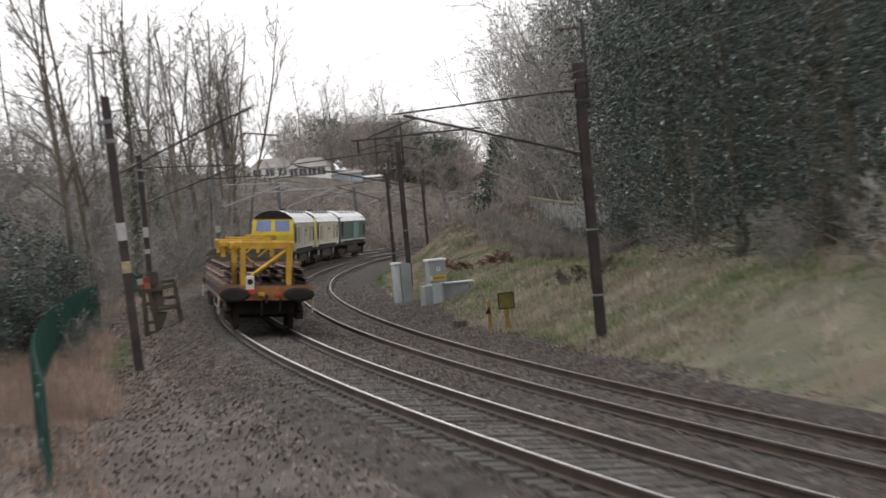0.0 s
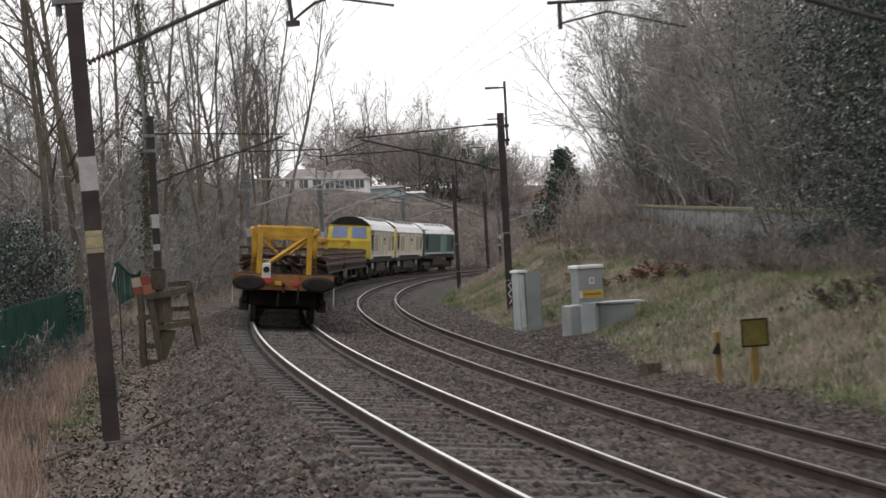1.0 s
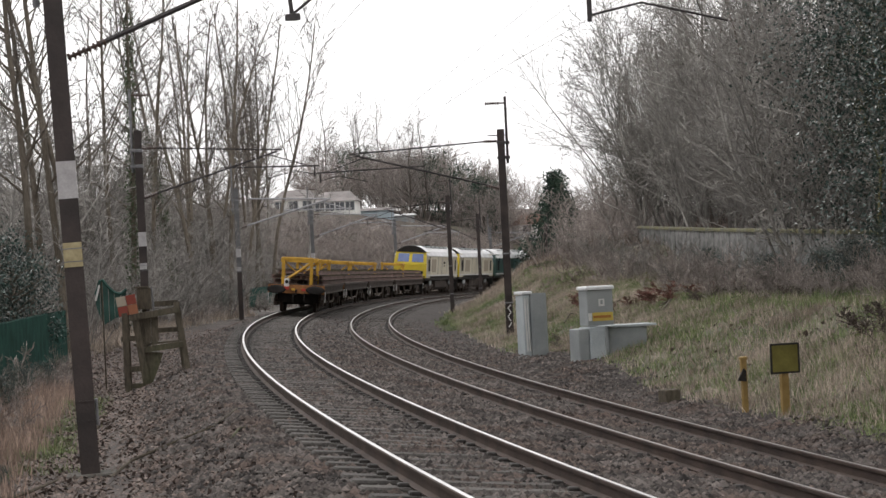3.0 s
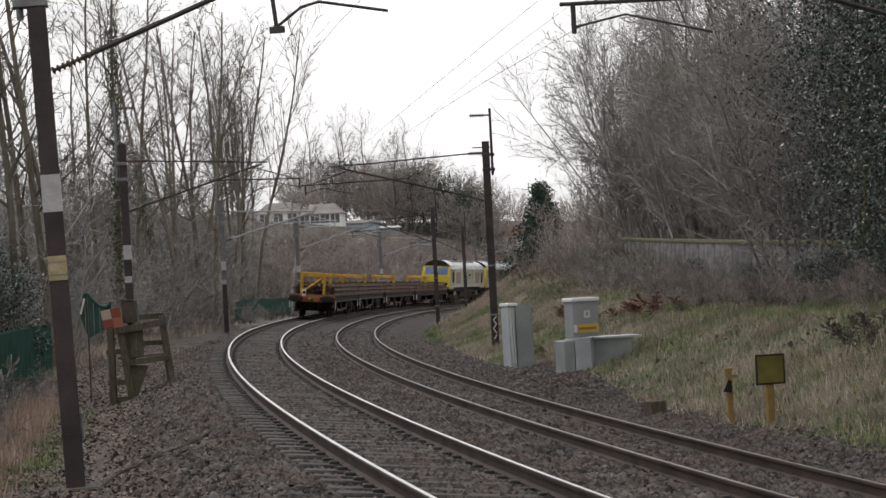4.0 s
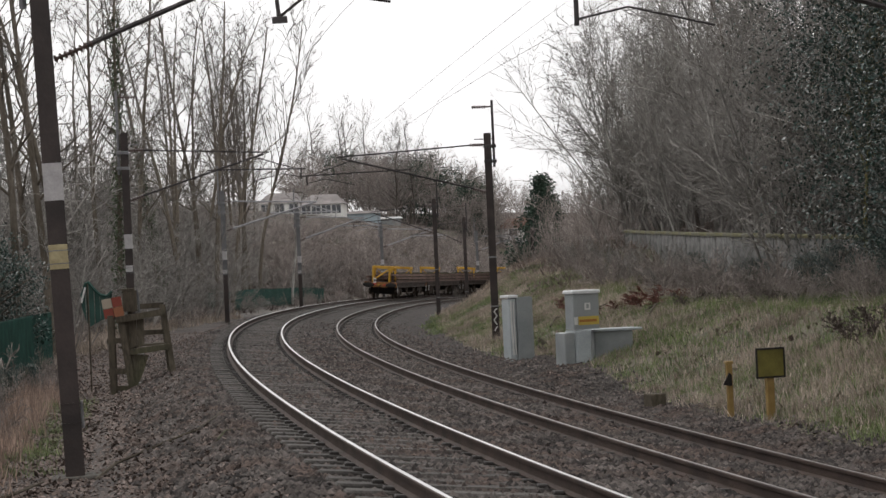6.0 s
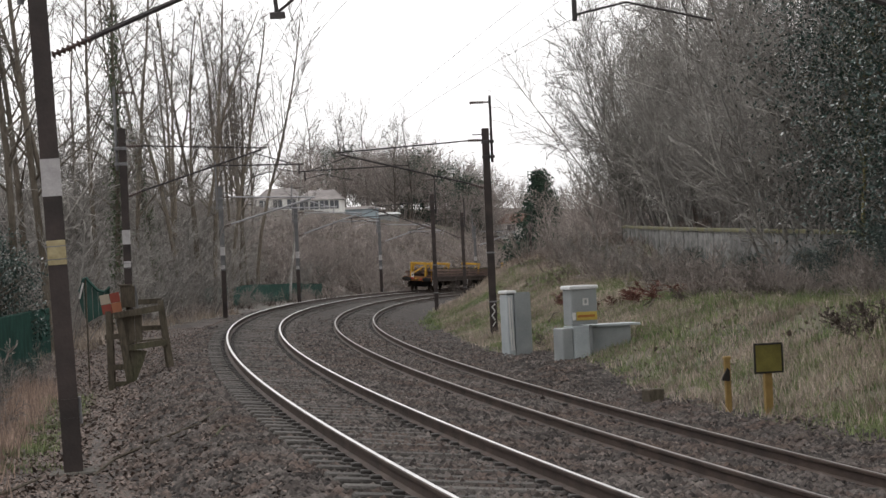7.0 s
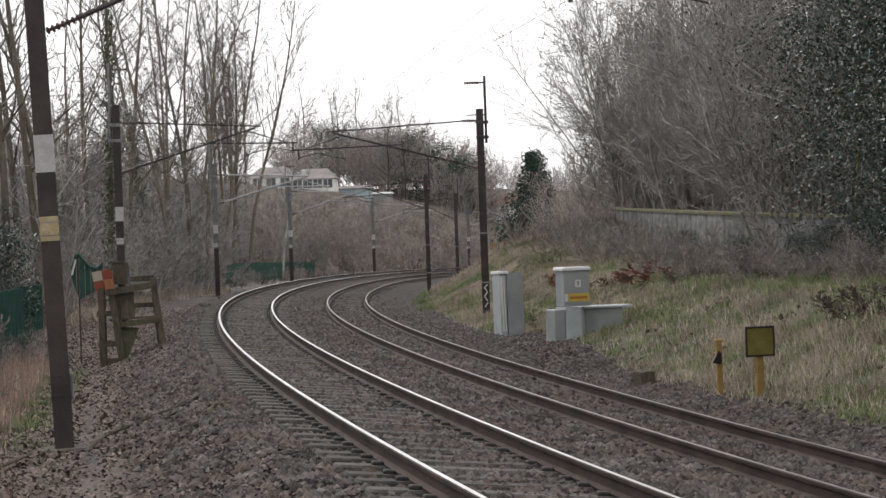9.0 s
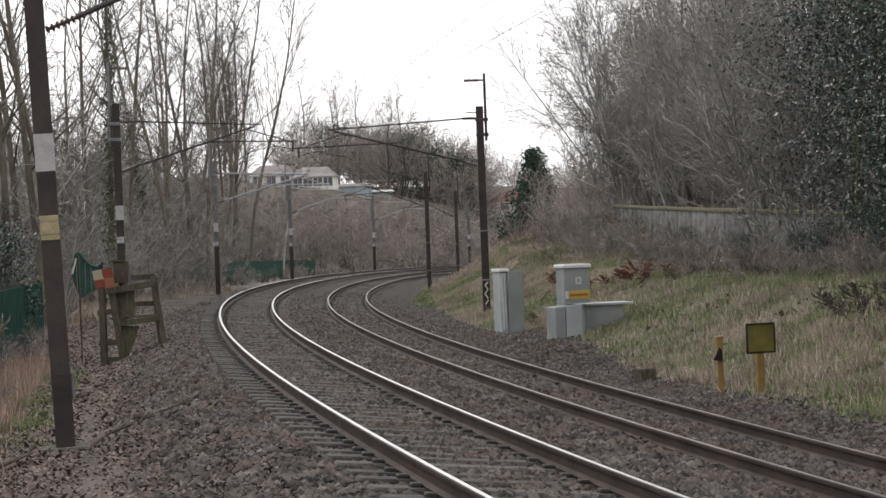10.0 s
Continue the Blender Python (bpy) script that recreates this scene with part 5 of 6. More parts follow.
def grow(rng, base, d, length, radius, spec, level, out):
    """Branches of branches. spec by level: (pieces, children, angle, length ratio, lift, wander, first)."""
    pieces, kids, angle, ratio, lift, wander, first = spec[level]
    pts, rad, p = [base], [radius], base
    for i in range(pieces):
        d = (d + Vector((rng.gauss(0, wander), rng.gauss(0, wander), rng.gauss(0, wander) + lift))).normalized()
        p = p + d * (length / pieces)
        pts.append(p)
        rad.append(radius * (1 - 0.8 * (i + 1) / pieces) if level else radius * (1 - 0.75 * (i + 1) / pieces))
    out[level].append((pts, rad))
    if level + 1 < len(spec):
        for k in range(kids):
            f = first + (1 - first) * (k + rng.random()) / kids
            f = min(f, 0.99)
            i = min(int(f * pieces), pieces - 1)
            q = pts[i].lerp(pts[i + 1], f * pieces - i)
            dd = (pts[i + 1] - pts[i]).normalized()
            taper = 1.0 - 0.55 * f if level == 0 else 1.0 - 0.35 * f
            grow(rng, q, spread(rng, dd, angle * rng.uniform(0.7, 1.3)), length * ratio * taper * rng.uniform(0.7, 1.2), max(rad[i] * 0.5, 0.004), spec, level + 1, out)


def prisms(branches, thin):
    """Three-sided twigs from many polylines, as one array."""
    a, b, ra, rb = [], [], [], []
    for pts, rad in branches:
        for i in range(len(pts) - 1):
            a.append(pts[i])
            b.append(pts[i + 1])
            ra.append(max(rad[i], thin))
            rb.append(max(rad[i + 1], thin * 0.6))
    a, b = np.array(a), np.array(b)
    d = b - a
    d /= np.linalg.norm(d, axis=1)[:, None] + 1e-9
    u = np.cross(d, np.where(np.abs(d[:, 2:]) < 0.9, np.array([[0, 0, 1.0]]), np.array([[1.0, 0, 0]])))
    u /= np.linalg.norm(u, axis=1)[:, None] + 1e-9
    w = np.cross(d, u)
    v = []
    for c, r in ((a, ra), (b, rb)):
        r = np.array(r)[:, None]
        for k in range(3):
            t = 2.0944 * k
            v.append(c + (u * math.cos(t) + w * math.sin(t)) * r)
    return np.stack(v, 1)


def slivers(branches, thin):
    """The finest twigs: one thin triangle each, any way round."""
    a = np.array([pts[0] for pts, _ in branches])
    b = np.array([pts[-1] for pts, _ in branches])
    d = b - a
    side = np.cross(d, np.random.default_rng(len(a)).normal(0, 1, a.shape))
    side = side / (np.linalg.norm(side, axis=1)[:, None] + 1e-9) * thin * 1.25
    return np.stack([a - side, a + side, b], 1)


def crown_mesh(mid, fine, thin, twig):
    """Thin limbs as flat strips and the finest twigs as slivers, in one mesh."""
    a, b = [], []
    for pts, _ in mid:
        a += pts[:-1]
        b += pts[1:]
    a, b = np.array(a), np.array(b)
    side = np.cross(b - a, np.random.default_rng(len(a)).normal(0, 1, a.shape))
    side = side / (np.linalg.norm(side, axis=1)[:, None] + 1e-9) * thin * 1.5
    up = np.stack([a - side, a + side, b + side * 0.7], 1)
    dn = np.stack([a - side, b + side * 0.7, b - side * 0.7], 1)
    return soup("crown", np.concatenate([up, dn, slivers(fine, thin)]), [(0, 1, 2)], twig)


PRISM = [(0, 1, 4, 3), (1, 2, 5, 4), (2, 0, 3, 5)]


def leaf_quads(rng, pts, size, flat=0.6):
    k = len(pts)
    u = rng.normal(0, 1, (k, 3))
    u /= np.linalg.norm(u, axis=1)[:, None]
    w = np.cross(u, rng.normal(0, 1, (k, 3)))
    w /= np.linalg.norm(w, axis=1)[:, None] + 1e-9
    r = size * rng.uniform(0.6, 1.3, k)[:, None]
    return np.stack([pts - u * r, pts - w * r * 0.5, pts + u * r, pts + w * r * 0.5], 1)


TALL = ((10, 20, 0.75, 0.24, 0.01, 0.03, 0.30), (5, 7, 0.6, 0.5, 0.05, 0.12, 0.15), (3, 6, 0.55, 0.55, 0.02, 0.16, 0.1), (2, 0, 0, 0, 0.0, 0.15, 0))
VASE = ((8, 18, 0.5, 0.40, 0.01, 0.04, 0.35), (6, 8, 0.5, 0.42, 0.05, 0.10, 0.12), (3, 7, 0.5, 0.55, 0.02, 0.16, 0.1), (2, 0, 0, 0, 0.0, 0.15, 0))
BROAD = ((7, 20, 0.85, 0.46, 0.0, 0.06, 0.14), (5, 8, 0.65, 0.5, 0.07, 0.13, 0.12), (3, 8, 0.6, 0.52, 0.0, 0.18, 0.1), (2, 0, 0, 0, -0.03, 0.2, 0))
STEM = ((5, 10, 0.55, 0.5, 0.02, 0.1, 0.15), (3, 6, 0.6, 0.55, 0.02, 0.16, 0.1), (2, 4, 0.6, 0.6, 0.0, 0.2, 0.1), (1, 0, 0, 0, 0, 0.2, 0))


def bare_tree(seed, height, spec, ivy=0.0, name="bare_tree", label="tall leafless tree with grey-brown bark", radius=None, twig="twig", thin=0.007, bark="bark"):
    rng = random.Random(seed)
    out = [[], [], [], []]
    r = radius or height * 0.0082
    grow(rng, Vector((0, 0, -0.4)), Vector((rng.gauss(0, 0.03), rng.gauss(0, 0.03), 1)).normalized(), height, r, spec, 0, out)
    if spec is TALL and rng.random() < 0.5:
        grow(rng, Vector((0.1, 0, height * 0.3)), Vector((rng.choice((-0.18, 0.2)), rng.gauss(0, 0.1), 1)).normalized(), height * 0.66, r * 0.65, spec, 0, out)
    ob = empty(name, pose(0, 0, 0))
    g = Geo()
    for pts, rad in out[0]:
        g.tube(pts, rad, 8, caps=False)
    for pts, rad in out[1]:
        g.tube(pts[::2] + ([pts[-1]] if len(pts) % 2 == 0 else []), rad[::2] + ([rad[-1]] if len(pts) % 2 == 0 else []), 3, caps=False)
    part("trunk", g, bark, ob, smooth=True)
    part("crown", crown_mesh(out[2], out[3], thin, twig), None, ob)
    if ivy:
        nr = np.random.default_rng(seed)
        pts = []
        for line_pts, rad in out[0]:
            for i in range(len(line_pts) - 1):
                f = (i + 0.5) / (len(line_pts) - 1)
                if f > ivy:
                    break
                m = int(420 * (1 - 0.5 * f))
                t = nr.random(m)[:, None]
                c = np.array(line_pts[i]) * (1 - t) + np.array(line_pts[i + 1]) * t
                a = nr.uniform(0, 6.283, m)
                rr = rad[i] + np.abs(nr.normal(0, 0.17, m))
                pts.append(c + np.stack([np.cos(a) * rr, np.sin(a) * rr, np.zeros(m)], -1))
        part("ivy", soup("ivy", leaf_quads(nr, np.concatenate(pts), 0.075), [(0, 1, 2, 3)], "ivy"), None, ob, "dark green ivy round the trunk")
    return tagged(ob, label, "tree")


DENSE = ((5, 12, 0.6, 0.46, 0.03, 0.09, 0.12), (3, 8, 0.65, 0.5, 0.03, 0.16, 0.08), (2, 6, 0.65, 0.55, 0.0, 0.2, 0.08), (1, 0, 0, 0, 0, 0.2, 0))

FAR = ((4, 8, 0.55, 0.5, 0.02, 0.1, 0.15), (3, 5, 0.6, 0.55, 0.02, 0.16, 0.1), (1, 4, 0.6, 0.6, 0.0, 0.2, 0.1), (1, 0, 0, 0, 0, 0.2, 0))


def scrub(seed, height, stems, width, label="dense brown leafless scrub", name="scrub", thin=0.008, twig="scrub", category="shrub", spec=STEM, lean=0.45):
    rng = random.Random(seed)
    out = [[], [], [], []]
    for k in range(stems):
        a = rng.uniform(0, 6.283)
        b = Vector((math.cos(a), math.sin(a), 0)) * rng.uniform(0, width * 0.5)
        d = (Vector((math.cos(a) * lean, math.sin(a) * lean, 1)) + Vector((rng.gauss(0, 0.15), rng.gauss(0, 0.15), 0))).normalized()
        grow(rng, b + Vector((0, 0, -0.2)), d, height * rng.uniform(0.65, 1.05), height * 0.0058, spec, 0, out)
    ob = empty(name, pose(0, 0, 0))
    tagged(part("stem", soup("stem", prisms(out[0] + [([p[0], p[2], p[3]], [r[0], r[2], r[3]]) for p, r in out[1]], thin * 1.6), PRISM, twig), None, ob), kind="stuff")
    tagged(part("crown", crown_mesh(out[2], out[3], thin, twig), None, ob), kind="stuff")
    return tagged(ob, label, category)


def evergreen(seed, height, width, leaves, size, material, name, label, cone=False):
    """A trunk, and leaves in many uneven clumps."""
    nr = np.random.default_rng(seed)
    rng = random.Random(seed)
    ob = empty(name, pose(0, 0, 0))
    g = Geo().tube([(0, 0, -0.3), (0.1, 0, height * 0.4), (0, 0.1, height * 0.95)], [height * 0.022, height * 0.014, 0.02], 7)
    clumps = []
    for k in range(170 if not cone else 420):
        f = rng.random() ** (0.8 if not cone else 1.25)
        z = height * (0.06 + 0.92 * f)
        rr = width * ((1 - f) * 1.0 + 0.03 if cone else math.sqrt(max(0.02, 1 - (2 * f - 0.85) ** 2 * 0.55)))
        a = rng.uniform(0, 6.283)
        r = rr * rng.uniform(0.35, 1.08) if not cone else rr * rng.uniform(0.15, 1.0)
        c = Vector((math.cos(a) * r, math.sin(a) * r, z - (0.12 * r if cone else 0)))
        clumps.append(c)
        if k % 3 == 0:
            g.tube([(0.05, 0.05, max(0.2, z - r * 0.5)), c], [0.03, 0.008], 4, caps=False)
    part("trunk", g, "bark", ob)
    cc = np.array(clumps)
    i = nr.integers(0, len(cc), leaves)
    s = width * (0.20 if not cone else 0.07)
    pts = cc[i] + nr.normal(0, 1, (leaves, 3)) * np.array([s, s, s * 0.75])
    part("crown", soup("crown", leaf_quads(nr, pts, size), [(0, 1, 2, 3)], material), None, ob)
    return tagged(ob, label, "tree")


def nearest_sn(x, y):
    i = int(np.argmin((lx - x) ** 2 + (ly - y) ** 2))
    t = lh[i]
    return float(LS[i]), float((x - lx[i]) * math.cos(t) - (y - ly[i]) * math.sin(t))


def put(proto, used, m, scale, label="", group=""):
    """The prototype itself the first time, then copies."""
    ob = proto if proto not in used else copy_thing(proto, m)
    used.add(proto)
    ob.matrix_world = m @ Matrix.Diagonal((scale, scale, scale, 1))
    return tagged(ob, label, "", group)


def plant():
    rng, used = random.Random(42), set()

    def stand(proto, s, n, scale=1.0, group="", label=""):
        p = ground_pt(s, n, -0.1)
        if 95 < p.y < 276 and -335 < p.x / p.y * 3700 < 70 and n < 0:
            # the slope below the houses is kept low: felled, with scrub growing back
            room = (1.8 + 0.0262 * p.y - p.z) / tallness.get(proto, 20.0)
            if room < 0.12:
                return
            scale = min(scale, room)
            if tallness.get(proto, 20.0) > 12:
                return
        put(proto, used, pose(p.x, p.y, p.z, rng.gauss(0, 1.5), rng.gauss(0, 1.5), rng.uniform(0, 360)), scale, label, group)

    def stand_xy(proto, x, y, scale=1.0, group="", label=""):
        s, n = nearest_sn(x, y)
        stand(proto, s, n, scale, group, label)

    tall = [bare_tree(100 + i, 18 + (i % 3), TALL, thin=0.009) for i in range(5)]
    vase = [bare_tree(130 + i, 19 + i, VASE, label="tall leafless tree with a fan of fine twigs", radius=0.15, thin=0.012) for i in range(3)]
    mossy = [bare_tree(150 + i, 9 + i, VASE, name="mossy_tree", label="slender leafless tree with olive mossy bark", radius=0.08, twig="moss_bark", thin=0.006, bark="moss_bark") for i in range(2)]
    ivied = [bare_tree(120 + i, 18, TALL, 0.75 - 0.2 * i, label="tall leafless tree wrapped in dark ivy") for i in range(2)]
    broad = [bare_tree(140 + i, 11 + i, BROAD, name="spreading_tree", label="spreading leafless tree with fine brown twigs", radius=0.12, twig="scrub", thin=0.008, bark="brown_bark") for i in range(3)]
    bush = [scrub(160 + i, 4.2, 5, 2.2, thin=0.010) for i in range(3)]
    under = [scrub(165 + i, 8.5, 6, 4.5, "tall dense leafless thicket", "thicket", 0.012) for i in range(3)]
    dense = [scrub(220 + i, 9.5, 9, 4.2, "tall dense thicket of fine leafless twigs", "thicket", 0.0065, spec=DENSE, lean=0.24) for i in range(3)]
    far = [scrub(240 + i, 8.5, 6, 4.5, "tall dense leafless thicket", "thicket", 0.015, "hazed_rosy_scrub", spec=FAR) for i in range(3)]
    shrub = [scrub(250 + i, 4.2, 4, 2.2, thin=0.013, twig="hazed_rosy_scrub", spec=FAR) for i in range(3)]
    low = [scrub(170 + i, 2.0, 7, 2.0, "low tangle of brown brambles", "bramble_thicket", 0.008, "hazed_rosy_scrub", spec=FAR) for i in range(2)]
    holly = [evergreen(180 + i, 13, 3.6, 34000, 0.045, "holly", "holly_tree", "dark glossy evergreen holly") for i in range(2)]
    far_green = [evergreen(185, 7, 2.6, 3000, 0.11, "needles", "evergreen_tree", "dark evergreen tree among bare trees on the skyline")]
    ivy_bush = [evergreen(190, 3.4, 1.5, 6500, 0.05, "holly", "evergreen_shrub", "dark glossy evergreen shrub")]
    fir = [evergreen(195, 9.6, 4.4, 18000, 0.12, "needles", "conifer", "dark green pointed conifer beyond the bank", True)]

    tallness = {ob: h for kind, h in ((bush, 4.4), (under, 9.0), (dense, 10.0), (far, 9.0), (shrub, 4.4), (low, 2.2)) for ob in kind}

    # left-hand wood: the trees that stand out, then the rest of the slope
    g = "trees of the left slope"
    for k, (x, d, kind, sc) in enumerate(((-770, 60, tall, 0.9), (-735, 76, tall, 0.95), (-705, 66, tall, 0.85), (-660, 118, tall, 0.9), (-625, 92, vase, 0.85), (-588, 90, ivied, 1.0), (-550, 106, tall, 0.95),
                           (-514, 116, ivied, 1.05), (-494, 128, tall, 1.0), (-472, 121, tall, 1.0), (-452, 132, vase, 0.95), (-437, 142, tall, 1.08), (-421, 128, tall, 1.0), (-405, 136, tall, 1.12),
                           (-390, 140, tall, 1.05), (-374, 150, vase, 1.0), (-356, 158, vase, 0.98), (-342, 164, vase, 1.08), (-366, 172, tall, 0.95), (-480, 165, tall, 1.05), (-530, 150, vase, 1.0))):
        stand_xy(kind[(k if kind is not ivied else k // 2) % len(kind)], x / 3700 * d, d, sc, g)
    for k in range(9):
        stand(tall[k % 5], rng.uniform(40, 170), rng.uniform(-40, -18), rng.uniform(0.7, 0.95), g)
    for k in range(38):
        s = rng.uniform(38, 190)
        stand(bush[k % 3], s, -rng.uniform(7.5, 9) - rng.random() ** 1.5 * 28, rng.uniform(0.6, 1.1), "scrub of the left slope")
    for k in range(30):
        stand(low[k % 2], rng.uniform(28, 170), rng.uniform(-9, -6), rng.uniform(0.5, 0.9), "brambles of the left slope")
    for s, n, sc in ((37, -6.9, 0.75), (43, -7.4, 0.6), (49, -7.2, 0.4), (35, -8.8, 1.3), (52, -9.5, 1.2), (45, -11, 1.5), (30, -7.6, 0.55), (46, -6.6, 0.3), (38, -6.7, 0.42), (40.5, -6.8, 0.4), (42.5, -6.9, 0.45), (36, -7.2, 0.6), (57, -6.8, 0.9), (60, -8.0, 1.1), (48, -6.6, 0.35)):
        stand(ivy_bush[0], s, n, sc, "evergreen shrubs")

    b = bare_tree(137, 14.5, TALL, name="birch_tree", label="slender pale birch with fine hanging twigs", radius=0.11, thin=0.011, bark="birch")
    q = ground_pt(168, -8.6)
    b.matrix_world = pose(q.x, q.y, q.z - 0.1)

    # right-hand wood behind the wall
    g = "trees of the right bank"
    for k, (s, n, sc) in enumerate(((108, 21, 1.15), (100, 19.5, 1.1), (93, 20.5, 1.2), (86, 20, 1.1), (79, 20.5, 1.15), (72, 20, 1.1), (66, 20.5, 1.2), (60, 20, 1.1), (54, 20.5, 1.1), (47, 20, 1.1), (103, 26, 1.3), (88, 27, 1.35), (74, 27, 1.35), (62, 27, 1.3), (50, 26, 1.3), (39, 22, 1.2), (30, 20, 1.2), (22, 19, 1.2))):
        stand(broad[k % 3], s, n, sc, g)
    for k, (s, n, sc) in enumerate(((43, 15.2, 0.95), (37, 14.6, 1.1), (31, 15.5, 1.1), (25, 14.5, 1.2), (17, 16, 1.2), (50, 21, 0.9), (20, 13.6, 1.0), (12, 14.5, 1.1), (28, 13.2, 0.75), (6, 15, 1.1), (56, 17.9, 1.0), (50, 16.8, 1.05))):
        stand(holly[k % 2], s, n, sc, "hollies of the right bank")
    for k, (s, n, sc) in enumerate(((58, 15.4, 0.9), (61, 17.0, 1.05), (54, 16.2, 1.0), (65, 18, 1.1), (50, 15.0, 0.85), (69, 18.2, 1.0), (56, 18.5, 1.15))):
        stand(mossy[k % 2], s, n + 1.8, sc, "mossy trees of the right bank")
    for k, (s, n, sc) in enumerate(((111, 18.8, 1.15), (118, 17.4, 0.95), (108, 17.6, 1.25), (122, 17.4, 0.85), (115, 19, 1.3), (104, 18.4, 1.35))):
        stand(dense[k % 3], s, n, sc, "thicket behind the wall")
    for s, n, sc in ((70, 15.2, 0.28), (66, 14.6, 0.22), (58, 14.0, 0.3), (52, 13.8, 0.34), (47, 13.2, 0.4), (75, 15.6, 0.3), (49, 14.6, 0.5), (44, 13.6, 0.45)):
        stand(ivy_bush[0], s, n, sc, "evergreen shrubs below the wall")
    for k in range(26):
        stand(low[k % 2], rng.uniform(40, 102), rng.uniform(12.4, 15.2), rng.uniform(0.45, 0.75), "brambles below the wall")
    for k in range(20):
        stand(bush[k % 3], rng.uniform(50, 112), rng.uniform(18, 24), rng.uniform(0.7, 1.3), "scrub behind the wall")
    for k in range(48):
        s = rng.uniform(100, 215)
        stand(shrub[k % 3] if k % 3 else low[k % 2], s, rng.uniform(11, 24), rng.uniform(0.45, 0.8), "scrub inside the curve")

    for k in range(34):
        stand(dense[k % 3], 122 - k * 2.6 + rng.uniform(-1, 1), rng.uniform(18.5, 25), rng.uniform(0.85, 1.4) * (0.8 if k < 3 else 1.0), "thicket behind the wall")
    for k in range(26):
        stand(far[k % 3], rng.uniform(130, 215), rng.uniform(42, 85), rng.uniform(0.5, 0.85), "thicket behind the inner bank")
    for k in range(16):
        stand(far[k % 3], rng.uniform(128, 190), rng.uniform(22, 42), rng.uniform(0.5, 0.8), "thicket behind the inner bank")
    for k in range(11):
        stand(low[k % 2] if k % 3 else bush[k % 3], 40 + k * 5.6, rng.uniform(12.6, 14.2), rng.uniform(0.6, 0.85) * (0.55 if k % 3 == 0 else 1), "brambles below the wall")
    for k in range(34):
        s = rng.uniform(62, 196)
        stand(under[k % 3], s, rng.uniform(-24, -9.5), rng.uniform(0.75, 1.2), "thicket of the left slope")
    # far trees on the skyline
    g = "far trees on the skyline"
    for k in range(54):
        d = rng.uniform(290, 350)
        px_ = rng.uniform(-270, 75)
        stand_xy(far[k % 3] if k % 4 else broad[k % 3], px_ / 3700 * d, d, rng.uniform(0.95, 1.35) * (1.0 if px_ < 0 else 0.75), g)
    for k in range(34):
        d = rng.uniform(240, 420)
        px_ = rng.uniform(60, 330)
        stand_xy(far[k % 3], px_ / 3700 * d, d, rng.uniform(0.55, 0.95), g)
    for k in range(46):
        stand(far[k % 3], rng.uniform(172, 212), -9.5 - 16 * rng.random(), rng.uniform(0.35, 0.7), "thicket of the cleared slope")
    for k in range(12):
        stand(tall[k % 4], rng.uniform(200, 262), rng.uniform(-40, -20), rng.uniform(0.35, 0.6), "saplings on the cleared slope")
    for x, d, sc in ((164, 212, 1.3), (176, 219, 1.0), (154, 224, 0.95)):
        stand_xy(fir[0], x / 3700 * d, d, sc, "dark conifers")
    for k in range(60):
        stand(low[k % 2] if k % 2 else shrub[k % 3], rng.uniform(176, 262), -8 - 22 * rng.random() ** 0.8, rng.uniform(0.4, 0.8), "scrub on the cleared slope")
    for k in range(110):
        d = rng.uniform(178, 268)
        px_ = rng.uniform(-335, -110) if k % 4 else rng.uniform(-110, 60)
        stand_xy((low[k % 2], shrub[k % 3], far[k % 3])[k % 3], px_ / 3700 * d, d, rng.uniform(0.35, 0.8), "scrub growing back on the felled slope")
    # scrub that hides the crest of the far slope, and the dark trees behind it
    for k in range(64):
        d, px_ = rng.uniform(222, 272), rng.uniform(-300, 70)
        stand_xy(shrub[k % 3] if k % 2 else far[k % 3], px_ / 3700 * d, d, rng.uniform(0.55, 0.85) * (1.0 if k % 2 else 0.55) * (0.5 if -310 < px_ < -60 else 1.0), "scrub below the houses")
    for k in range(40):
        d = rng.uniform(212, 300)
        stand_xy(shrub[k % 3] if k % 3 else far[k % 3], rng.uniform(70, 330) / 3700 * d, d, rng.uniform(0.6, 1.0) * (1.0 if k % 3 else 0.6), "scrub beyond the inner bank")
    for k in range(30):
        d = rng.uniform(294, 330)
        stand_xy(far[k % 3], rng.uniform(-150, 75) / 3700 * d, d, rng.uniform(0.9, 1.25), "far trees on the skyline")
    for px_, d, sc in ((-70, 305, 0.5), (-40, 312, 0.55), (-5, 306, 0.5), (35, 300, 0.42), (55, 304, 0.45), (-190, 310, 0.5)):
        stand_xy(far_green[0], px_ / 3700 * d, d, sc * 2.6, "far evergreen trees")
    for k in range(34):
        stand(bush[k % 3] if k % 3 else under[k % 3], rng.uniform(64, 128), rng.uniform(-9.2, -6.8), rng.uniform(0.45, 0.8), "scrub of the left slope")
    for k in range(9):
        stand(bush[k % 3], rng.uniform(44, 104), rng.uniform(13.2, 15.0), rng.uniform(0.28, 0.42), "scrub below the wall")
    for k in range(10):
        stand(bush[k % 3], rng.uniform(126, 186), rng.uniform(-7.7, -7.0), rng.uniform(0.2, 0.35), "scrub before the far fence")
    for k in range(9):
        d = rng.uniform(188, 222)
        stand_xy(tall[k % 4], (-400 + 7 * k) / 3700 * d, d, rng.uniform(0.7, 0.9), "trees of the left slope")
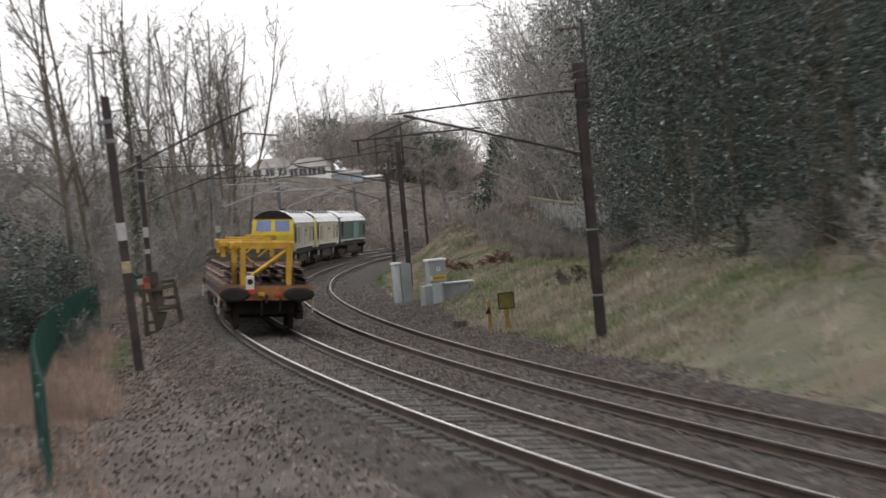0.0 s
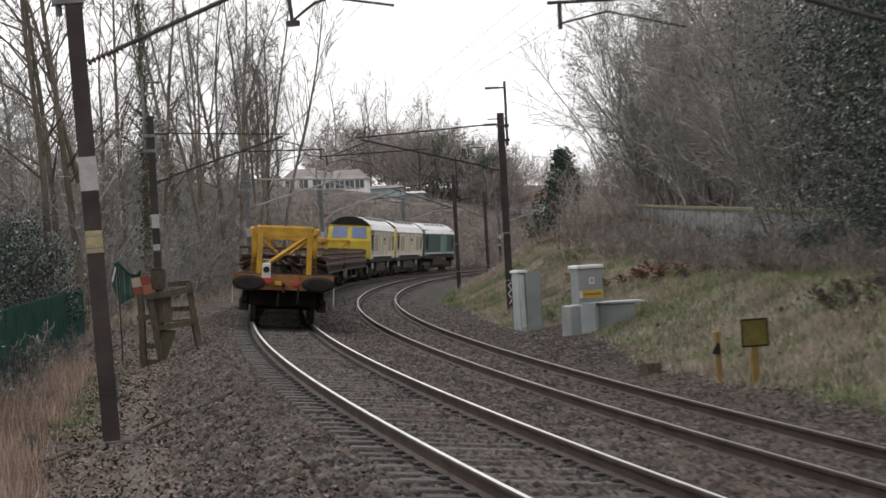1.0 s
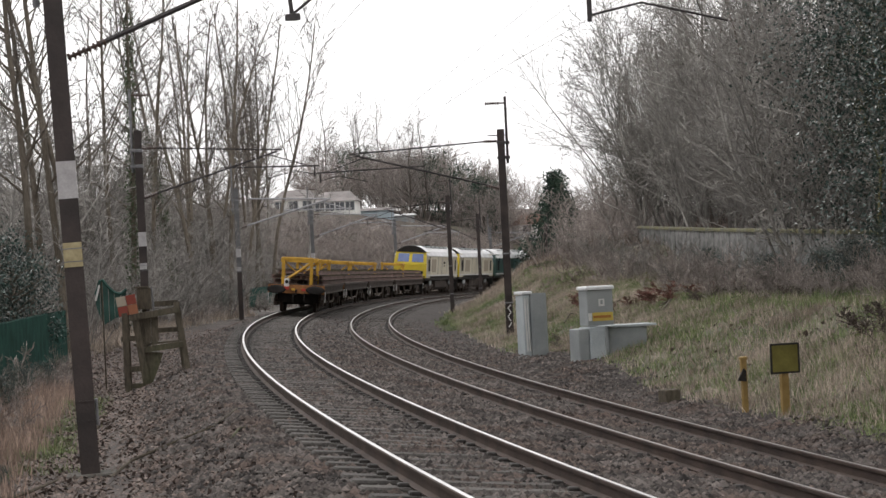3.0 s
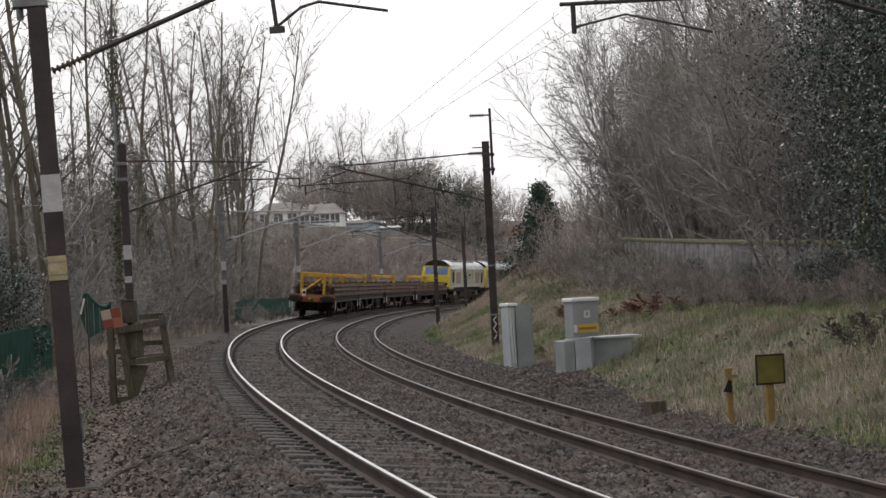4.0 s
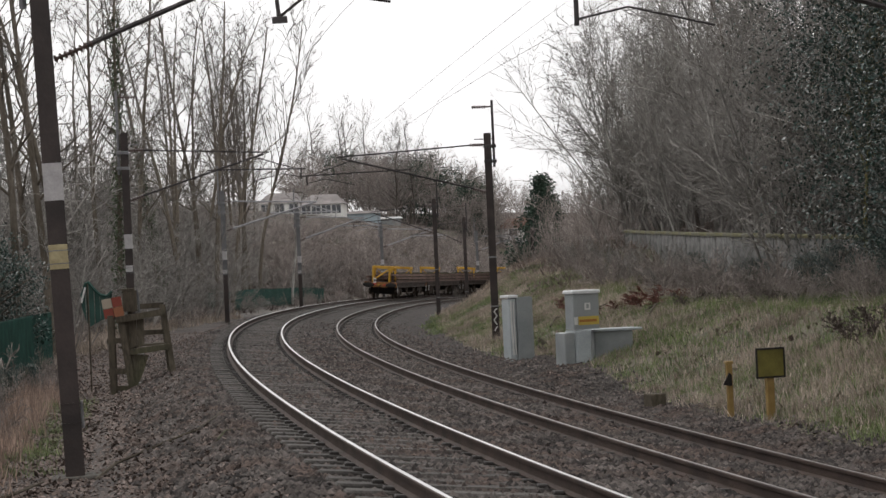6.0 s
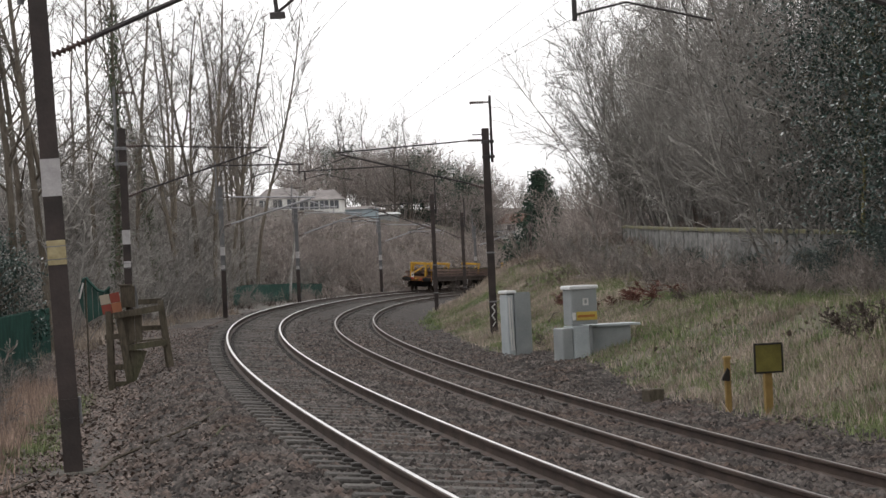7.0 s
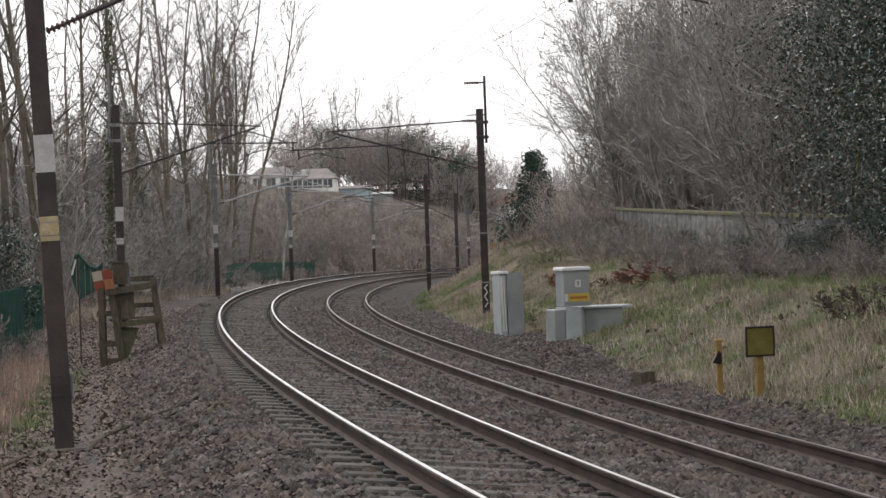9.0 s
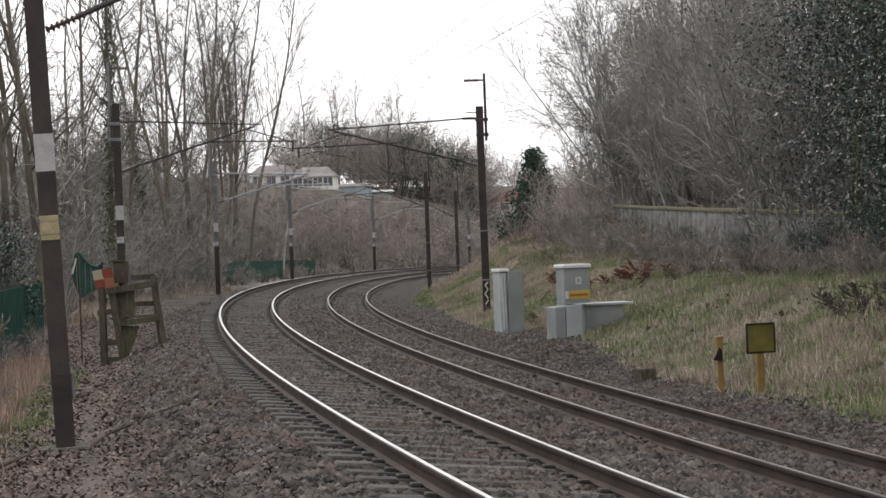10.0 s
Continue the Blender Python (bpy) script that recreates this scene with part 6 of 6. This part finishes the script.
    for k in range(16):
        d = rng.uniform(176, 226)
        stand_xy(far[k % 3], rng.uniform(200, 310) / 3700 * d, d, rng.uniform(0.75, 1.05), "thicket beside the conifers")
    for k in range(26):
        stand(low[k % 2], rng.uniform(34, 62), rng.uniform(11.4, 13.6), rng.uniform(0.35, 0.6), "brambles on the bank")
    for k in range(12):
        stand(low[k % 2], 33 + k * 1.7, rng.uniform(-5.65, -5.1), rng.uniform(0.3, 0.55), "brambles before the fence")
    for s, n, sc in ((35, -5.5, 0.22), (39, -5.4, 0.26), (43.5, -5.5, 0.24), (47.5, -5.3, 0.22), (26.3, -4.6, 0.1)):
        stand(ivy_bush[0], s, n, sc, "evergreen shrubs")
    for s, n, sc in ((19, 11.5, 0.5), (16, 12.5, 0.6), (22, 12.4, 0.5), (11, 12, 0.6), (4, 12.5, 0.6)):
        stand(bush[int(s) % 3], s, n, sc, "scrub of the near bank")
    # reddish brush piles on the bank
    for s, n, sc in ((59, 11.4, 0.42), (60.5, 12.6, 0.45), (62, 10.6, 0.35)):
        pile = scrub(300 + int(n * 10), 1.5, 9, 2.2, "flattened reddish brush pile on the bank", "brush_pile", 0.01, "bramble", "brush pile")
        p = ground_pt(s, n, -0.1)
        pile.matrix_world = pose(p.x, p.y, p.z, 0, 0, 40) @ Matrix.Diagonal((1.1, 1.1, 0.38, 1))
    for s, n, sc in ((36.5, 10.4, 0.42), (37.5, 10.9, 0.36), (53, 11.4, 0.34), (49.5, 12.0, 0.36), (47, 12.2, 0.3), (56, 8.2, 0.3)):
        heap = scrub(330 + int(s * 3), 1.5, 9, 2.2, "heap of dead grey-brown branches on the bank", "branch_heap", 0.012, "brash", "branch heap")
        p = ground_pt(s, n, -0.06)
        heap.matrix_world = pose(p.x, p.y, p.z, 0, 0, s * 37) @ Matrix.Diagonal((sc * 2, sc * 2, sc, 1))


plant()
palisade(4, 62, -5.9, -5.9, 1.6, "dark green steel palisade fence beside the cess")
palisade(130, 182, -8.2, -8.8, 1.4, "distant dark green palisade fence along the line")


motions()
